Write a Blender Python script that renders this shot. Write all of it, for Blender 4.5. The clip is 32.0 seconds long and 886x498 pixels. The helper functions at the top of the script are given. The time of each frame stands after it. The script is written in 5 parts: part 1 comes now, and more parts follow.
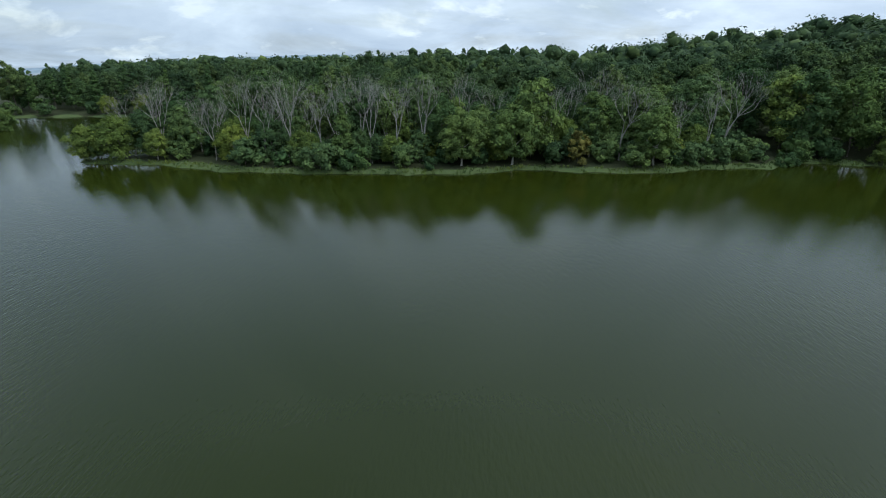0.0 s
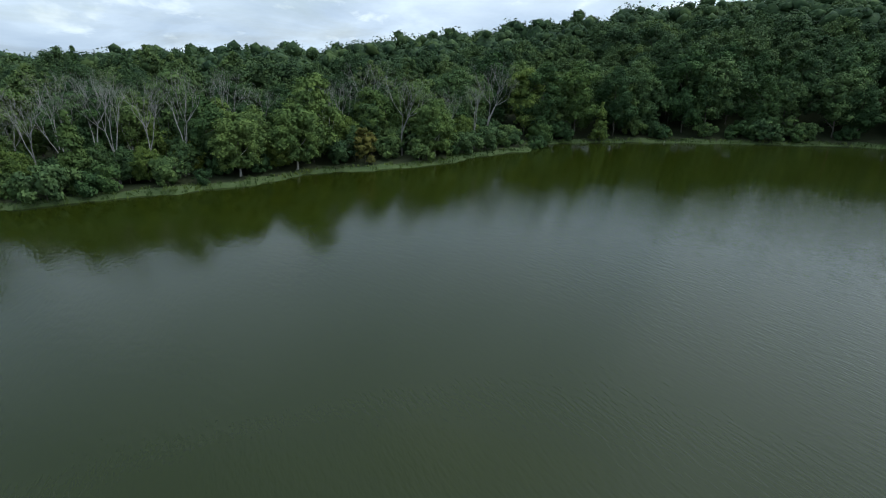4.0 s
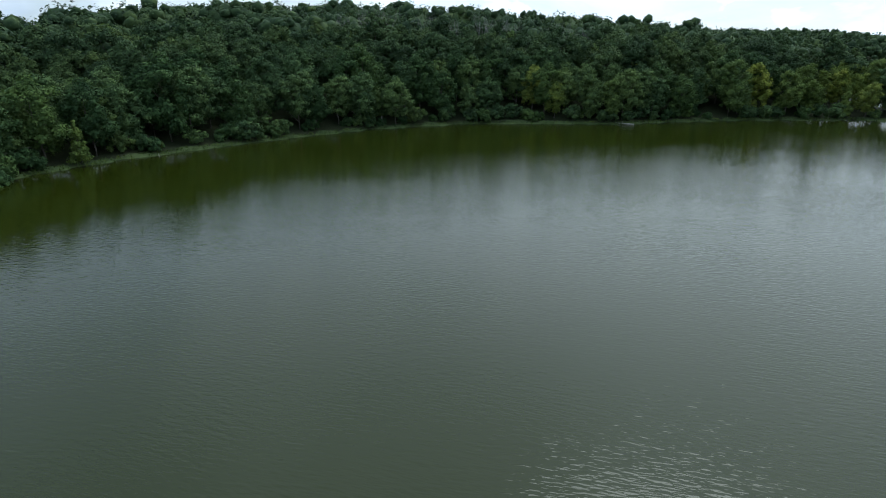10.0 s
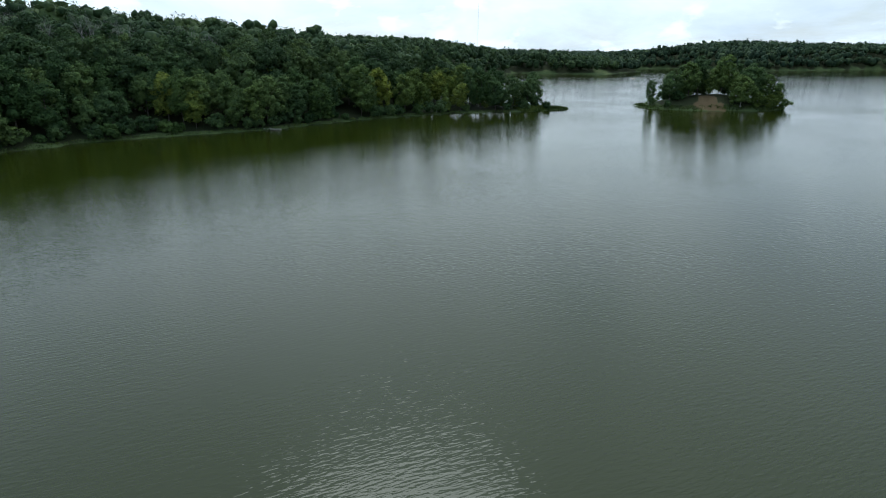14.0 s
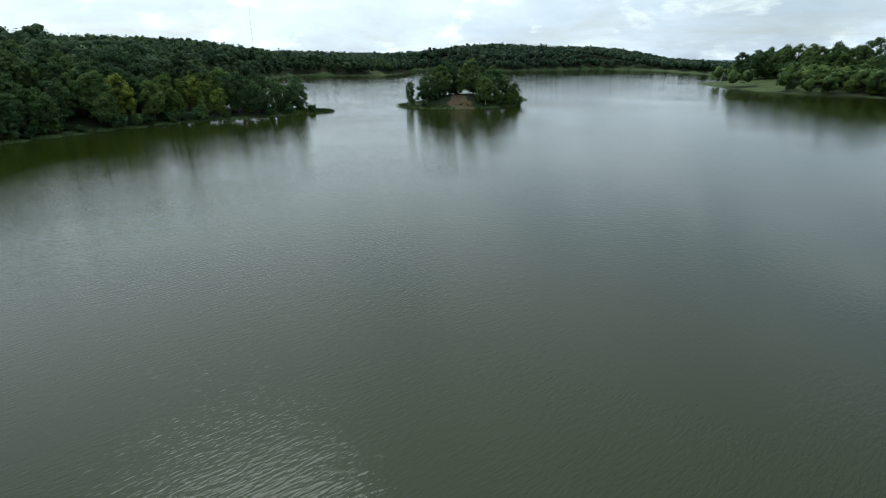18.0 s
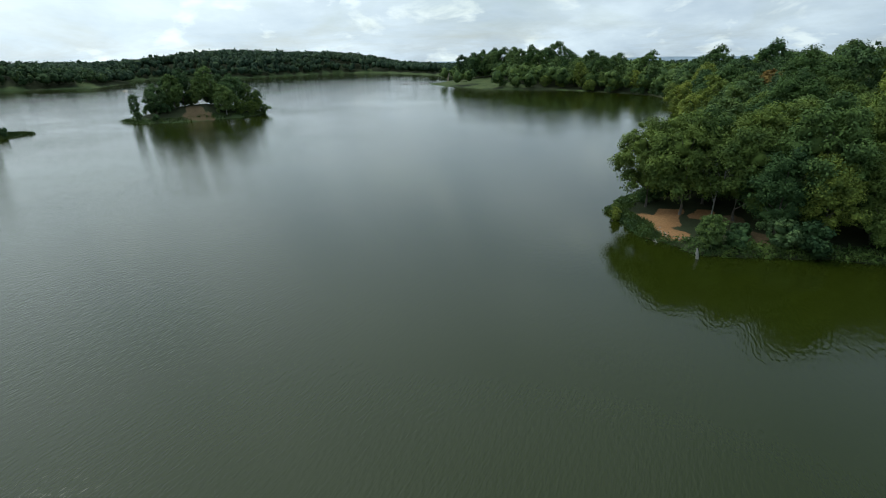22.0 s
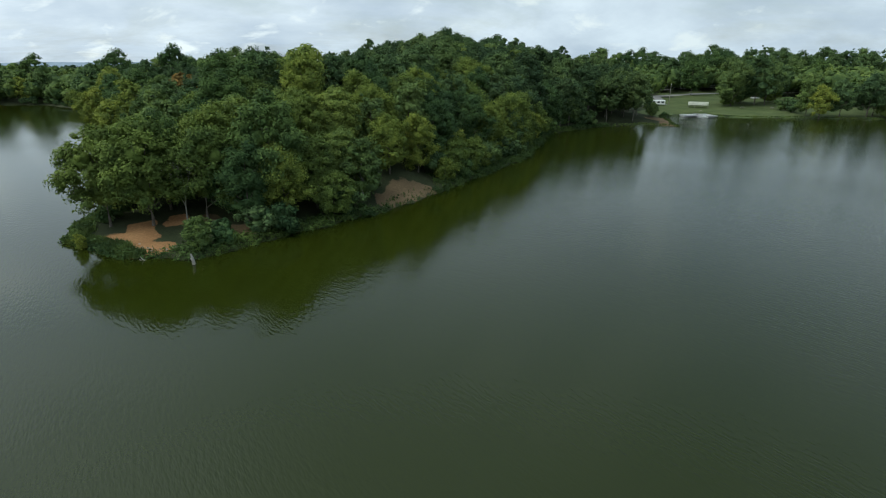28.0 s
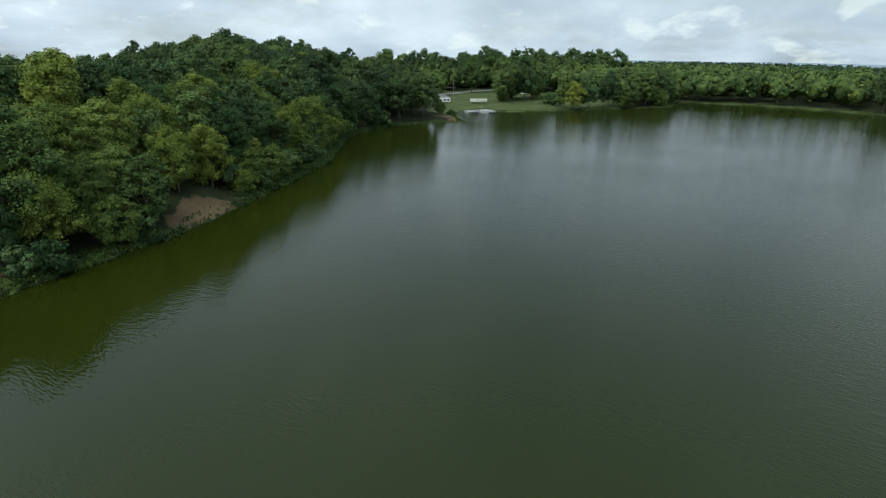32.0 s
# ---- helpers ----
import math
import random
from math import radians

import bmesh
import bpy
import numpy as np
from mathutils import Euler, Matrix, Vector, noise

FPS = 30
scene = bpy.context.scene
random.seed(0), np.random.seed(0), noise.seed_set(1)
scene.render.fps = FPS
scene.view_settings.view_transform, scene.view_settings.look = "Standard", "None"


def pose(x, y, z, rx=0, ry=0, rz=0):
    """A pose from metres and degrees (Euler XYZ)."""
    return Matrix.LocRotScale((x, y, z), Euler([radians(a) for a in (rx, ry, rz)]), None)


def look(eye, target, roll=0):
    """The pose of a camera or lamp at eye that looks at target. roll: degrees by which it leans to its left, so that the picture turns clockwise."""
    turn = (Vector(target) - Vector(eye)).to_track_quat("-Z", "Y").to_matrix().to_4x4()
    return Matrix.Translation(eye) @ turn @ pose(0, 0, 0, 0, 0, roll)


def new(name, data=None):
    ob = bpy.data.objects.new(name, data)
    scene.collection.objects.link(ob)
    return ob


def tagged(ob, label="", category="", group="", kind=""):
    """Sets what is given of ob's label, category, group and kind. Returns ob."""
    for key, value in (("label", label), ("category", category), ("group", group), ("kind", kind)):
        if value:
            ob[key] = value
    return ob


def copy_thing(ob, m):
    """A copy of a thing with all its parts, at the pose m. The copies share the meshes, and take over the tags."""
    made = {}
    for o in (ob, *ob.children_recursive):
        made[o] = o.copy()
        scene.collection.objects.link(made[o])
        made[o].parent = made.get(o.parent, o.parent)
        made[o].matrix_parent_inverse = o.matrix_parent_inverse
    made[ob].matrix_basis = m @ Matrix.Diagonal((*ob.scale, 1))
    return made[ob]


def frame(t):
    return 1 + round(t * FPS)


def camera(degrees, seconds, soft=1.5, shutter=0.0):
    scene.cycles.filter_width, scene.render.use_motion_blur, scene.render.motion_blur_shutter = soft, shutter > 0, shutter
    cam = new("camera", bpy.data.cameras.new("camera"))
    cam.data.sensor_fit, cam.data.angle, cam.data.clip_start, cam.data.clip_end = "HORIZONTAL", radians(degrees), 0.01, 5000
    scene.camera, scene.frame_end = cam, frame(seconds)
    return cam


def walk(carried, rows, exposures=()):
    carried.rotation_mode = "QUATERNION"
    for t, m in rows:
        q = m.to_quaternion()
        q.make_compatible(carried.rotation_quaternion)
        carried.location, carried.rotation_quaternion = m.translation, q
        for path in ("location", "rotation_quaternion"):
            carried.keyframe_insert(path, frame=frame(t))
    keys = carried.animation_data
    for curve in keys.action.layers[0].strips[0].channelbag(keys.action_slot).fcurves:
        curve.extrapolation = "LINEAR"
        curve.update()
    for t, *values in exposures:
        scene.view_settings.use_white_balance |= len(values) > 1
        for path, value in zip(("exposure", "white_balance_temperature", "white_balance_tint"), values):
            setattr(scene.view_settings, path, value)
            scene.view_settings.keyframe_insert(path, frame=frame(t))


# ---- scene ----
cam = camera(78.5, 32.0, soft=1.0)
# seconds, eye, heading (degrees to the left of +y), pitch, lean
PATH = [
    (0, (0.00, 0.00, 21.73), 4.08, -20.05, 0.30),
    (0.5, (-1.63, 1.85, 21.80), 4.10, -20.00, 0.35),
    (1, (-2.85, 3.30, 21.81), 4.36, -19.99, 0.39),
    (1.5, (-3.52, 3.92, 21.72), 0.73, -19.96, 0.09),
    (2, (-3.81, 3.85, 21.47), -6.15, -19.97, -0.24),
    (2.5, (-4.36, 3.79, 21.17), -12.71, -19.95, -0.40),
    (4.5, (-12.01, 10.38, 20.43), -31.08, -19.77, 0.61),
    (5, (-12.21, 11.05, 20.71), -40.33, -19.76, 0.46),
    (5.5, (-12.26, 11.24, 21.08), -49.85, -19.80, 0.18),
    (6, (-12.14, 11.22, 21.30), -56.49, -19.77, -0.09),
    (6.5, (-11.58, 11.21, 21.35), -56.56, -19.77, 0.06),
    (7, (-11.45, 11.19, 21.43), -56.85, -19.77, 0.05),
    (7.5, (-11.54, 11.17, 21.55), -57.16, -19.80, 0.10),
    (8, (-11.63, 11.19, 21.77), -59.05, -19.81, 0.03),
    (8.5, (-11.63, 11.15, 22.00), -62.72, -19.83, -0.15),
    (9, (-11.78, 11.10, 22.22), -66.46, -19.84, -0.21),
    (9.5, (-11.89, 11.01, 22.48), -69.99, -19.91, -0.37),
    (10, (-12.18, 10.90, 22.76), -75.28, -20.00, -0.45),
    (10.5, (-12.51, 11.03, 22.98), -84.12, -19.92, -0.14),
    (11, (-12.41, 11.35, 23.17), -92.78, -19.99, -0.40),
    (11.5, (-12.46, 11.18, 23.52), -100.57, -20.13, -0.47),
    (12, (-12.55, 11.39, 23.82), -106.74, -20.15, -0.17),
    (12.5, (-12.53, 11.38, 23.97), -108.08, -20.13, -0.01),
    (13, (-12.67, 11.22, 24.11), -108.37, -20.09, 0.05),
    (13.5, (-12.78, 11.18, 24.22), -109.01, -20.05, 0.07),
    (14, (-13.04, 11.07, 24.35), -110.86, -20.01, 0.02),
    (14.5, (-13.94, 10.67, 24.47), -113.88, -19.96, -0.07),
    (16.5, (-22.05, 4.57, 25.00), -124.39, -19.94, 0.10),
    (17, (-22.97, 3.96, 25.10), -127.06, -19.89, 0.17),
    (17.5, (-23.32, 3.89, 25.35), -129.82, -19.88, 0.13),
    (18, (-23.51, 3.90, 25.71), -132.00, -19.91, 0.18),
    (18.5, (-23.69, 3.81, 26.25), -134.95, -19.86, 0.28),
    (19, (-23.48, 3.67, 26.50), -137.06, -19.85, 0.17),
    (19.5, (-23.49, 3.88, 26.51), -140.11, -19.79, -0.10),
    (20, (-23.54, 4.00, 26.52), -143.90, -19.74, -0.32),
    (20.5, (-23.44, 4.12, 26.39), -147.30, -19.70, -0.44),
    (21, (-23.56, 4.21, 26.37), -150.66, -19.66, -0.58),
    (21.5, (-23.61, 4.13, 26.25), -154.13, -19.61, -0.71),
    (22, (-23.61, 3.96, 26.03), -157.30, -19.60, -0.83),
    (22.5, (-23.44, 4.23, 25.89), -161.83, -19.62, -0.69),
    (23, (-23.26, 5.02, 25.83), -166.73, -19.56, -0.40),
    (23.5, (-23.12, 5.50, 25.98), -170.99, -19.67, -0.15),
    (24, (-22.91, 5.51, 26.00), -175.15, -19.67, -0.19),
    (24.5, (-22.77, 5.62, 25.97), -178.31, -19.63, -0.27),
    (25, (-22.59, 5.74, 25.90), -182.71, -19.60, -0.40),
    (25.5, (-22.49, 5.86, 25.73), -188.00, -19.51, -0.73),
    (27.5, (-19.75, 1.51, 25.40), -207.90, -19.64, 0.07),
    (28, (-19.38, 1.05, 25.31), -213.57, -19.52, -0.16),
    (28.5, (-19.43, 0.91, 25.73), -216.37, -19.69, -0.18),
    (29, (-19.40, 1.00, 26.00), -218.32, -19.73, -0.22),
    (29.5, (-19.46, 1.03, 26.10), -219.49, -19.72, -0.19),
    (30, (-19.54, 0.89, 26.09), -219.45, -19.68, -0.08),
    (30.5, (-19.66, 0.91, 26.15), -219.69, -19.70, -0.09),
    (31, (-19.61, 1.08, 26.26), -222.54, -19.71, -0.18),
    (31.5, (-19.40, 0.99, 26.50), -229.05, -19.76, -0.49),
    (32, (-19.20, 1.09, 26.50), -234.41, -19.72, -0.34),
]


def aim(eye, heading, pitch):
    a, b = radians(heading), radians(pitch)
    return (eye[0] - math.sin(a) * math.cos(b) * 2, eye[1] + math.cos(a) * math.cos(b) * 2, eye[2] + math.sin(b) * 2)


EXPOSURES = [(0, 0.2, 5750, 3), (9, 0.16, 5650, 1), (14, 0.04, 5700, 0), (19, -0.02, 5850, -1), (23, -0.05, 5950, -2), (25, 0.0, 6000, -1), (30, 0.14, 6050, 0), (32, 0.16, 6050, 0)]
walk(cam, [(t, look(eye, aim(eye, h, p), r)) for t, eye, h, p, r in PATH], EXPOSURES)

# ---- world and sun ----
SUN_AZIMUTH, SUN_HEIGHT = radians(106), radians(56)  # clockwise from +y; above the horizon
world = bpy.data.worlds.new("world")
scene.world = world
world.use_nodes = True
wn, wl = world.node_tree.nodes, world.node_tree.links
wn.clear()
w_out = wn.new("ShaderNodeOutputWorld")
w_back = wn.new("ShaderNodeBackground")
w_sky = wn.new("ShaderNodeTexSky")
w_sky.sky_type, w_sky.sun_disc = "NISHITA", False
w_sky.sun_elevation, w_sky.sun_rotation = SUN_HEIGHT, SUN_AZIMUTH
w_sky.air_density, w_sky.dust_density = 1.2, 1.5
w_tc = wn.new("ShaderNodeTexCoord")
w_sep = wn.new("ShaderNodeSeparateXYZ")
wl.new(w_tc.outputs["Generated"], w_sep.inputs[0])


def w_math(op, a, b):
    n = wn.new("ShaderNodeMath")
    n.operation = op
    for k, v in enumerate((a, b)):
        if isinstance(v, (int, float)):
            n.inputs[k].default_value = v
        else:
            wl.new(v, n.inputs[k])
    return n.outputs[0]


def w_noise(scale, detail, rough, distort, flat=0.2):
    """Noise on the layer of cloud, which runs off flat to the horizon."""
    up = w_math("ADD", w_math("MAXIMUM", w_sep.outputs[2], -0.12), flat)
    c = wn.new("ShaderNodeCombineXYZ")
    wl.new(w_math("DIVIDE", w_sep.outputs[0], up), c.inputs[0])
    wl.new(w_math("DIVIDE", w_sep.outputs[1], up), c.inputs[1])
    n = wn.new("ShaderNodeTexNoise")
    n.inputs["Scale"].default_value, n.inputs["Detail"].default_value = scale, detail
    n.inputs["Roughness"].default_value, n.inputs["Distortion"].default_value = rough, distort
    wl.new(c.outputs[0], n.inputs["Vector"])
    return n.outputs[0]


def w_ramp(source, *stops):
    n = wn.new("ShaderNodeValToRGB")
    r = n.color_ramp
    while len(r.elements) < len(stops):
        r.elements.new(0.5)
    for e, (p, c) in zip(r.elements, stops):
        e.position, e.color = p, (*c, 1)
    wl.new(source, n.inputs[0])
    return n.outputs[0]


w_cover = w_ramp(w_noise(0.9, 9, 0.6, 0.5), (0.34, (0.62, 0.62, 0.62)), (0.54, (1, 1, 1)))
w_base = w_ramp(w_noise(1.5, 9, 0.58, 0.3, 0.32), (0.32, (5.2, 5.8, 6.8)), (0.5, (6.6, 7.1, 7.9)), (0.68, (8.4, 8.85, 9.5)))
w_puffs = wn.new("ShaderNodeMixRGB")
wl.new(w_ramp(w_noise(4.6, 7, 0.55, 0.3, 0.42), (0.56, (0, 0, 0)), (0.66, (1, 1, 1))), w_puffs.inputs[0])
wl.new(w_base, w_puffs.inputs[1])
w_puffs.inputs[2].default_value = (9.2, 9.4, 9.5, 1)
# thin cloud glows round the veiled sun
w_dot = wn.new("ShaderNodeVectorMath")
w_dot.operation = "DOT_PRODUCT"
wl.new(w_tc.outputs["Generated"], w_dot.inputs[0])
w_dot.inputs[1].default_value = (math.sin(SUN_AZIMUTH) * math.cos(SUN_HEIGHT), math.cos(SUN_AZIMUTH) * math.cos(SUN_HEIGHT), math.sin(SUN_HEIGHT))
# the cloud away from the sun is a little greyer
w_side = wn.new("ShaderNodeMixRGB")
w_side.blend_type = "MULTIPLY"
w_side.inputs[0].default_value = 1.0
wl.new(w_puffs.outputs[0], w_side.inputs[1])
wl.new(w_ramp(w_math("ADD", w_math("MULTIPLY", w_dot.outputs["Value"], 0.5), 0.5), (0.2, (0.76, 0.79, 0.81)), (0.6, (1, 1, 1))), w_side.inputs[2])
w_tone = w_side.outputs[0]
w_near = w_math("POWER", w_math("MAXIMUM", w_dot.outputs["Value"], 0.0), 3.0)
w_glow = wn.new("ShaderNodeMixRGB")
w_glow.blend_type = "ADD"
wl.new(w_near, w_glow.inputs[0])
w_glow.inputs[2].default_value = (15, 14.6, 13.9, 1)
w_mix = wn.new("ShaderNodeMixRGB")
wl.new(w_cover, w_mix.inputs[0])
wl.new(w_sky.outputs[0], w_mix.inputs[1])
# the cloud is thinner and bluer overhead than towards the horizon
w_high = wn.new("ShaderNodeMixRGB")
w_high.blend_type = "MULTIPLY"
wl.new(w_ramp(w_sep.outputs[2], (0.12, (0, 0, 0)), (0.7, (1, 1, 1))), w_high.inputs[0])
wl.new(w_tone, w_high.inputs[1])
w_high.inputs[2].default_value = (0.64, 0.71, 0.79, 1)
wl.new(w_high.outputs[0], w_glow.inputs[1])
wl.new(w_glow.outputs[0], w_mix.inputs[2])
wl.new(w_mix.outputs[0], w_back.inputs[0])
w_back.inputs[1].default_value = 0.1
wl.new(w_back.outputs[0], w_out.inputs[0])

sun = new("sun", bpy.data.lights.new("sun", "SUN"))
sun.data.energy, sun.data.angle, sun.data.color = 0.95, radians(28), (1.0, 0.95, 0.87)
sun_way = Vector((math.sin(SUN_AZIMUTH) * math.cos(SUN_HEIGHT), math.cos(SUN_AZIMUTH) * math.cos(SUN_HEIGHT), math.sin(SUN_HEIGHT)))
sun.matrix_world = look(sun_way * 200, (0, 0, 0))

# ---- materials ----


def material(name, rough=0.8, metal=0.0, spec=0.3):
    m = bpy.data.materials.new(name)
    m.use_nodes = True
    b = m.node_tree.nodes["Principled BSDF"]
    b.inputs["Roughness"].default_value, b.inputs["Metallic"].default_value = rough, metal
    b.inputs["Specular IOR Level"].default_value = spec
    return m, m.node_tree.nodes, m.node_tree.links, b


def n_noise(nodes, links, scale, detail=4.0, rough=0.55, space="Object", distort=0.0):
    tc, n = nodes.new("ShaderNodeTexCoord"), nodes.new("ShaderNodeTexNoise")
    n.inputs["Scale"].default_value, n.inputs["Detail"].default_value, n.inputs["Roughness"].default_value = scale, detail, rough
    n.inputs["Distortion"].default_value = distort
    links.new(tc.outputs[space], n.inputs["Vector"])
    return n.outputs[0]


def n_ramp(nodes, links, source, *stops):
    n = nodes.new("ShaderNodeValToRGB")
    r = n.color_ramp
    while len(r.elements) < len(stops):
        r.elements.new(0.5)
    for e, (p, c) in zip(r.elements, stops):
        e.position, e.color = p, (*c, 1)
    links.new(source, n.inputs[0])
    return n.outputs[0]


def n_mix(nodes, links, mode, fac, a, b):
    n = nodes.new("ShaderNodeMixRGB")
    n.blend_type = mode
    for k, v in enumerate((fac, a, b)):
        if isinstance(v, (int, float)):
            n.inputs[k].default_value = v
        elif isinstance(v, tuple):
            n.inputs[k].default_value = (*v, 1)
        else:
            links.new(v, n.inputs[k])
    return n.outputs[0]


def n_bump(nodes, links, bsdf, height, strength, distance):
    n = nodes.new("ShaderNodeBump")
    n.inputs["Strength"].default_value, n.inputs["Distance"].default_value = strength, distance
    links.new(height, n.inputs["Height"])
    links.new(n.outputs[0], bsdf.inputs["Normal"])
    return n


def earthy(name, dark, light, scale, fine, rough=0.9, bump=0.05, spec=0.2, metal=0.0):
    """A rough surface with stains at one scale and grain at a finer one."""
    m, nodes, links, b = material(name, rough, metal, spec)
    broad = n_noise(nodes, links, scale, 5)
    grain = n_noise(nodes, links, fine, 6, 0.65)
    c = n_ramp(nodes, links, broad, (0.3, dark), (0.7, light))
    c = n_mix(nodes, links, "OVERLAY", 0.45, c, n_ramp(nodes, links, grain, (0.25, (0.25, 0.25, 0.25)), (0.75, (0.75, 0.75, 0.75))))
    links.new(c, b.inputs["Base Color"])
    n_bump(nodes, links, b, grain, 0.6, bump)
    return m


def leafy(name, dark, light, lone=True, spread=0.5):
    """Leaves: each varies, and so does each tree; a little light comes through them."""
    m, nodes, links, b = material(name, 0.75, 0.0, 0.08)
    geo = nodes.new("ShaderNodeNewGeometry")
    low, high = (tuple(a + (b_ - a) * k for a, b_ in zip(dark, light)) for k in (0.2, 0.85))
    c = n_ramp(nodes, links, geo.outputs["Random Per Island"], (0.0, low), (1.0, high))
    if lone:
        info = nodes.new("ShaderNodeObjectInfo")
        tree = info.outputs["Random"]
    else:
        tc, v = nodes.new("ShaderNodeTexCoord"), nodes.new("ShaderNodeTexVoronoi")
        v.inputs["Scale"].default_value = 0.11
        links.new(tc.outputs["Object"], v.inputs["Vector"])
        sep = nodes.new("ShaderNodeSeparateColor")
        links.new(v.outputs["Color"], sep.inputs[0])
        tree = sep.outputs[0]
    tone = n_ramp(nodes, links, tree, (0.0, (0.62, 0.68, 0.68)), (0.3, (0.85, 0.9, 0.85)), (0.6, (1.0, 1.0, 0.92)), (0.85, (1.16, 1.12, 0.9)), (1.0, (1.36, 1.25, 0.95)))
    bough = n_ramp(nodes, links, n_noise(nodes, links, 0.42, 2), (0.35, (0.62, 0.68, 0.74)), (0.65, (1.42, 1.34, 1.14)))
    c = n_mix(nodes, links, "MULTIPLY", 0.8, c, bough)
    c = n_mix(nodes, links, "MULTIPLY", spread * 2 if spread < 0.5 else 1.0, c, tone)
    links.new(c, b.inputs["Base Color"])
    t = nodes.new("ShaderNodeBsdfTranslucent")
    links.new(n_mix(nodes, links, "MULTIPLY", 1.0, c, (1.15, 1.3, 0.6)), t.inputs[0])
    mix = nodes.new("ShaderNodeMixShader")
    mix.inputs[0].default_value = 0.07
    links.new(b.outputs[0], mix.inputs[1])
    links.new(t.outputs[0], mix.inputs[2])
    links.new(mix.outputs[0], nodes["Material Output"].inputs[0])
    return m


LEAF = leafy("leaf_green", (0.059, 0.097, 0.04), (0.107, 0.158, 0.067))
# LEAF warmed and brightened in colour, as sunlit and clear of blue haze
LEAF_POINT_SUNLIT = leafy("leaf_point_sunlit", (0.084, 0.119, 0.03), (0.15, 0.193, 0.05))
LEAF_DARK = leafy("leaf_dark", (0.04, 0.074, 0.03), (0.076, 0.122, 0.046))
LEAF_BRIGHT = leafy("leaf_bright", (0.092, 0.136, 0.042), (0.14, 0.188, 0.06))
LEAF_YELLOW = leafy("leaf_yellow", (0.118, 0.155, 0.035), (0.195, 0.228, 0.054))
LEAF_ORANGE = leafy("leaf_orange", (0.165, 0.105, 0.032), (0.25, 0.155, 0.05))
LEAF_AMBER = leafy("leaf_amber", (0.13, 0.118, 0.032), (0.2, 0.172, 0.046))
# hillside leaves, coloured darker because they are seen against the sun
LEAF_HILL_DIMMED = leafy("leaf_hill_dimmed", (0.045, 0.076, 0.035), (0.08, 0.118, 0.053))
# backlight and haze put into the colour: a darker, bluer far green
LEAF_FAR_DIMMED = leafy("leaf_far_dimmed", (0.036, 0.06, 0.03), (0.062, 0.094, 0.044), lone=False)
# its counterpart for sunlit far woods, made lighter and yellower
LEAF_SOUTH_SUNLIT = leafy("leaf_south_sunlit", (0.06, 0.096, 0.031), (0.106, 0.148, 0.05), lone=False)
# leaves of the farthest woods, with the blue haze mixed into their green
LEAF_DISTANT_HAZED = leafy("leaf_distant_hazed", (0.034, 0.056, 0.036), (0.052, 0.08, 0.048), lone=False)
BARK = earthy("bark", (0.07, 0.06, 0.048), (0.16, 0.14, 0.115), 1.5, 14)
BARK_PALE = earthy("bark_pale", (0.22, 0.2, 0.175), (0.42, 0.4, 0.36), 0.8, 9)
BARK_DEAD = earthy("bark_dead", (0.18, 0.17, 0.155), (0.32, 0.3, 0.275), 0.8, 9)
# blue air of the distance, given to the ridges as their own colour
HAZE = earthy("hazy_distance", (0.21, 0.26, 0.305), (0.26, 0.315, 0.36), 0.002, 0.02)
GRASS_LONG = leafy("grass_long", (0.06, 0.09, 0.03), (0.11, 0.145, 0.048), lone=False)
WEED_DARK = leafy("weed_dark", (0.04, 0.07, 0.026), (0.07, 0.108, 0.036), lone=False)

def ground_material():
    """Forest floor, with meadow, bank grass, sand and dirt where the covers say; their edges fray."""
    m, nodes, links, b = material("ground", 0.95, 0.0, 0.1)
    broad, grain, fray = n_noise(nodes, links, 0.12, 5), n_noise(nodes, links, 3.0, 6, 0.65), n_noise(nodes, links, 0.9, 5, 0.7)

    def tone(dark, light):
        return n_ramp(nodes, links, broad, (0.3, dark), (0.7, light))

    c = tone((0.022, 0.03, 0.013), (0.05, 0.055, 0.026))
    for layer, axis, dark, light in (("cover_a", 0, (0.055, 0.076, 0.026), (0.094, 0.112, 0.043)), ("cover_a", 1, (0.05, 0.075, 0.028), (0.09, 0.115, 0.045)),
                                     ("cover_b", 1, (0.105, 0.074, 0.04), (0.17, 0.122, 0.068)), ("cover_b", 0, (0.21, 0.108, 0.046), (0.32, 0.178, 0.08))):
        at, sep = nodes.new("ShaderNodeAttribute"), nodes.new("ShaderNodeSeparateXYZ")
        at.attribute_name = layer
        links.new(at.outputs["Vector"], sep.inputs[0])
        add = nodes.new("ShaderNodeMath")
        add.operation = "MULTIPLY_ADD"
        links.new(fray, add.inputs[0])
        add.inputs[1].default_value = 0.7
        links.new(sep.outputs[axis], add.inputs[2])
        mask = n_ramp(nodes, links, add.outputs[0], (0.72, (0, 0, 0)), (0.92, (1, 1, 1)))
        c = n_mix(nodes, links, "MIX", mask, c, tone(dark, light))
    c = n_mix(nodes, links, "OVERLAY", 0.5, c, n_ramp(nodes, links, grain, (0.25, (0.2, 0.2, 0.2)), (0.75, (0.8, 0.8, 0.8))))
    links.new(c, b.inputs["Base Color"])
    n_bump(nodes, links, b, grain, 0.6, 0.06)
    return m


GROUND = ground_material()
ASPHALT = earthy("asphalt", (0.16, 0.155, 0.145), (0.24, 0.23, 0.215), 0.2, 8.0, bump=0.01)


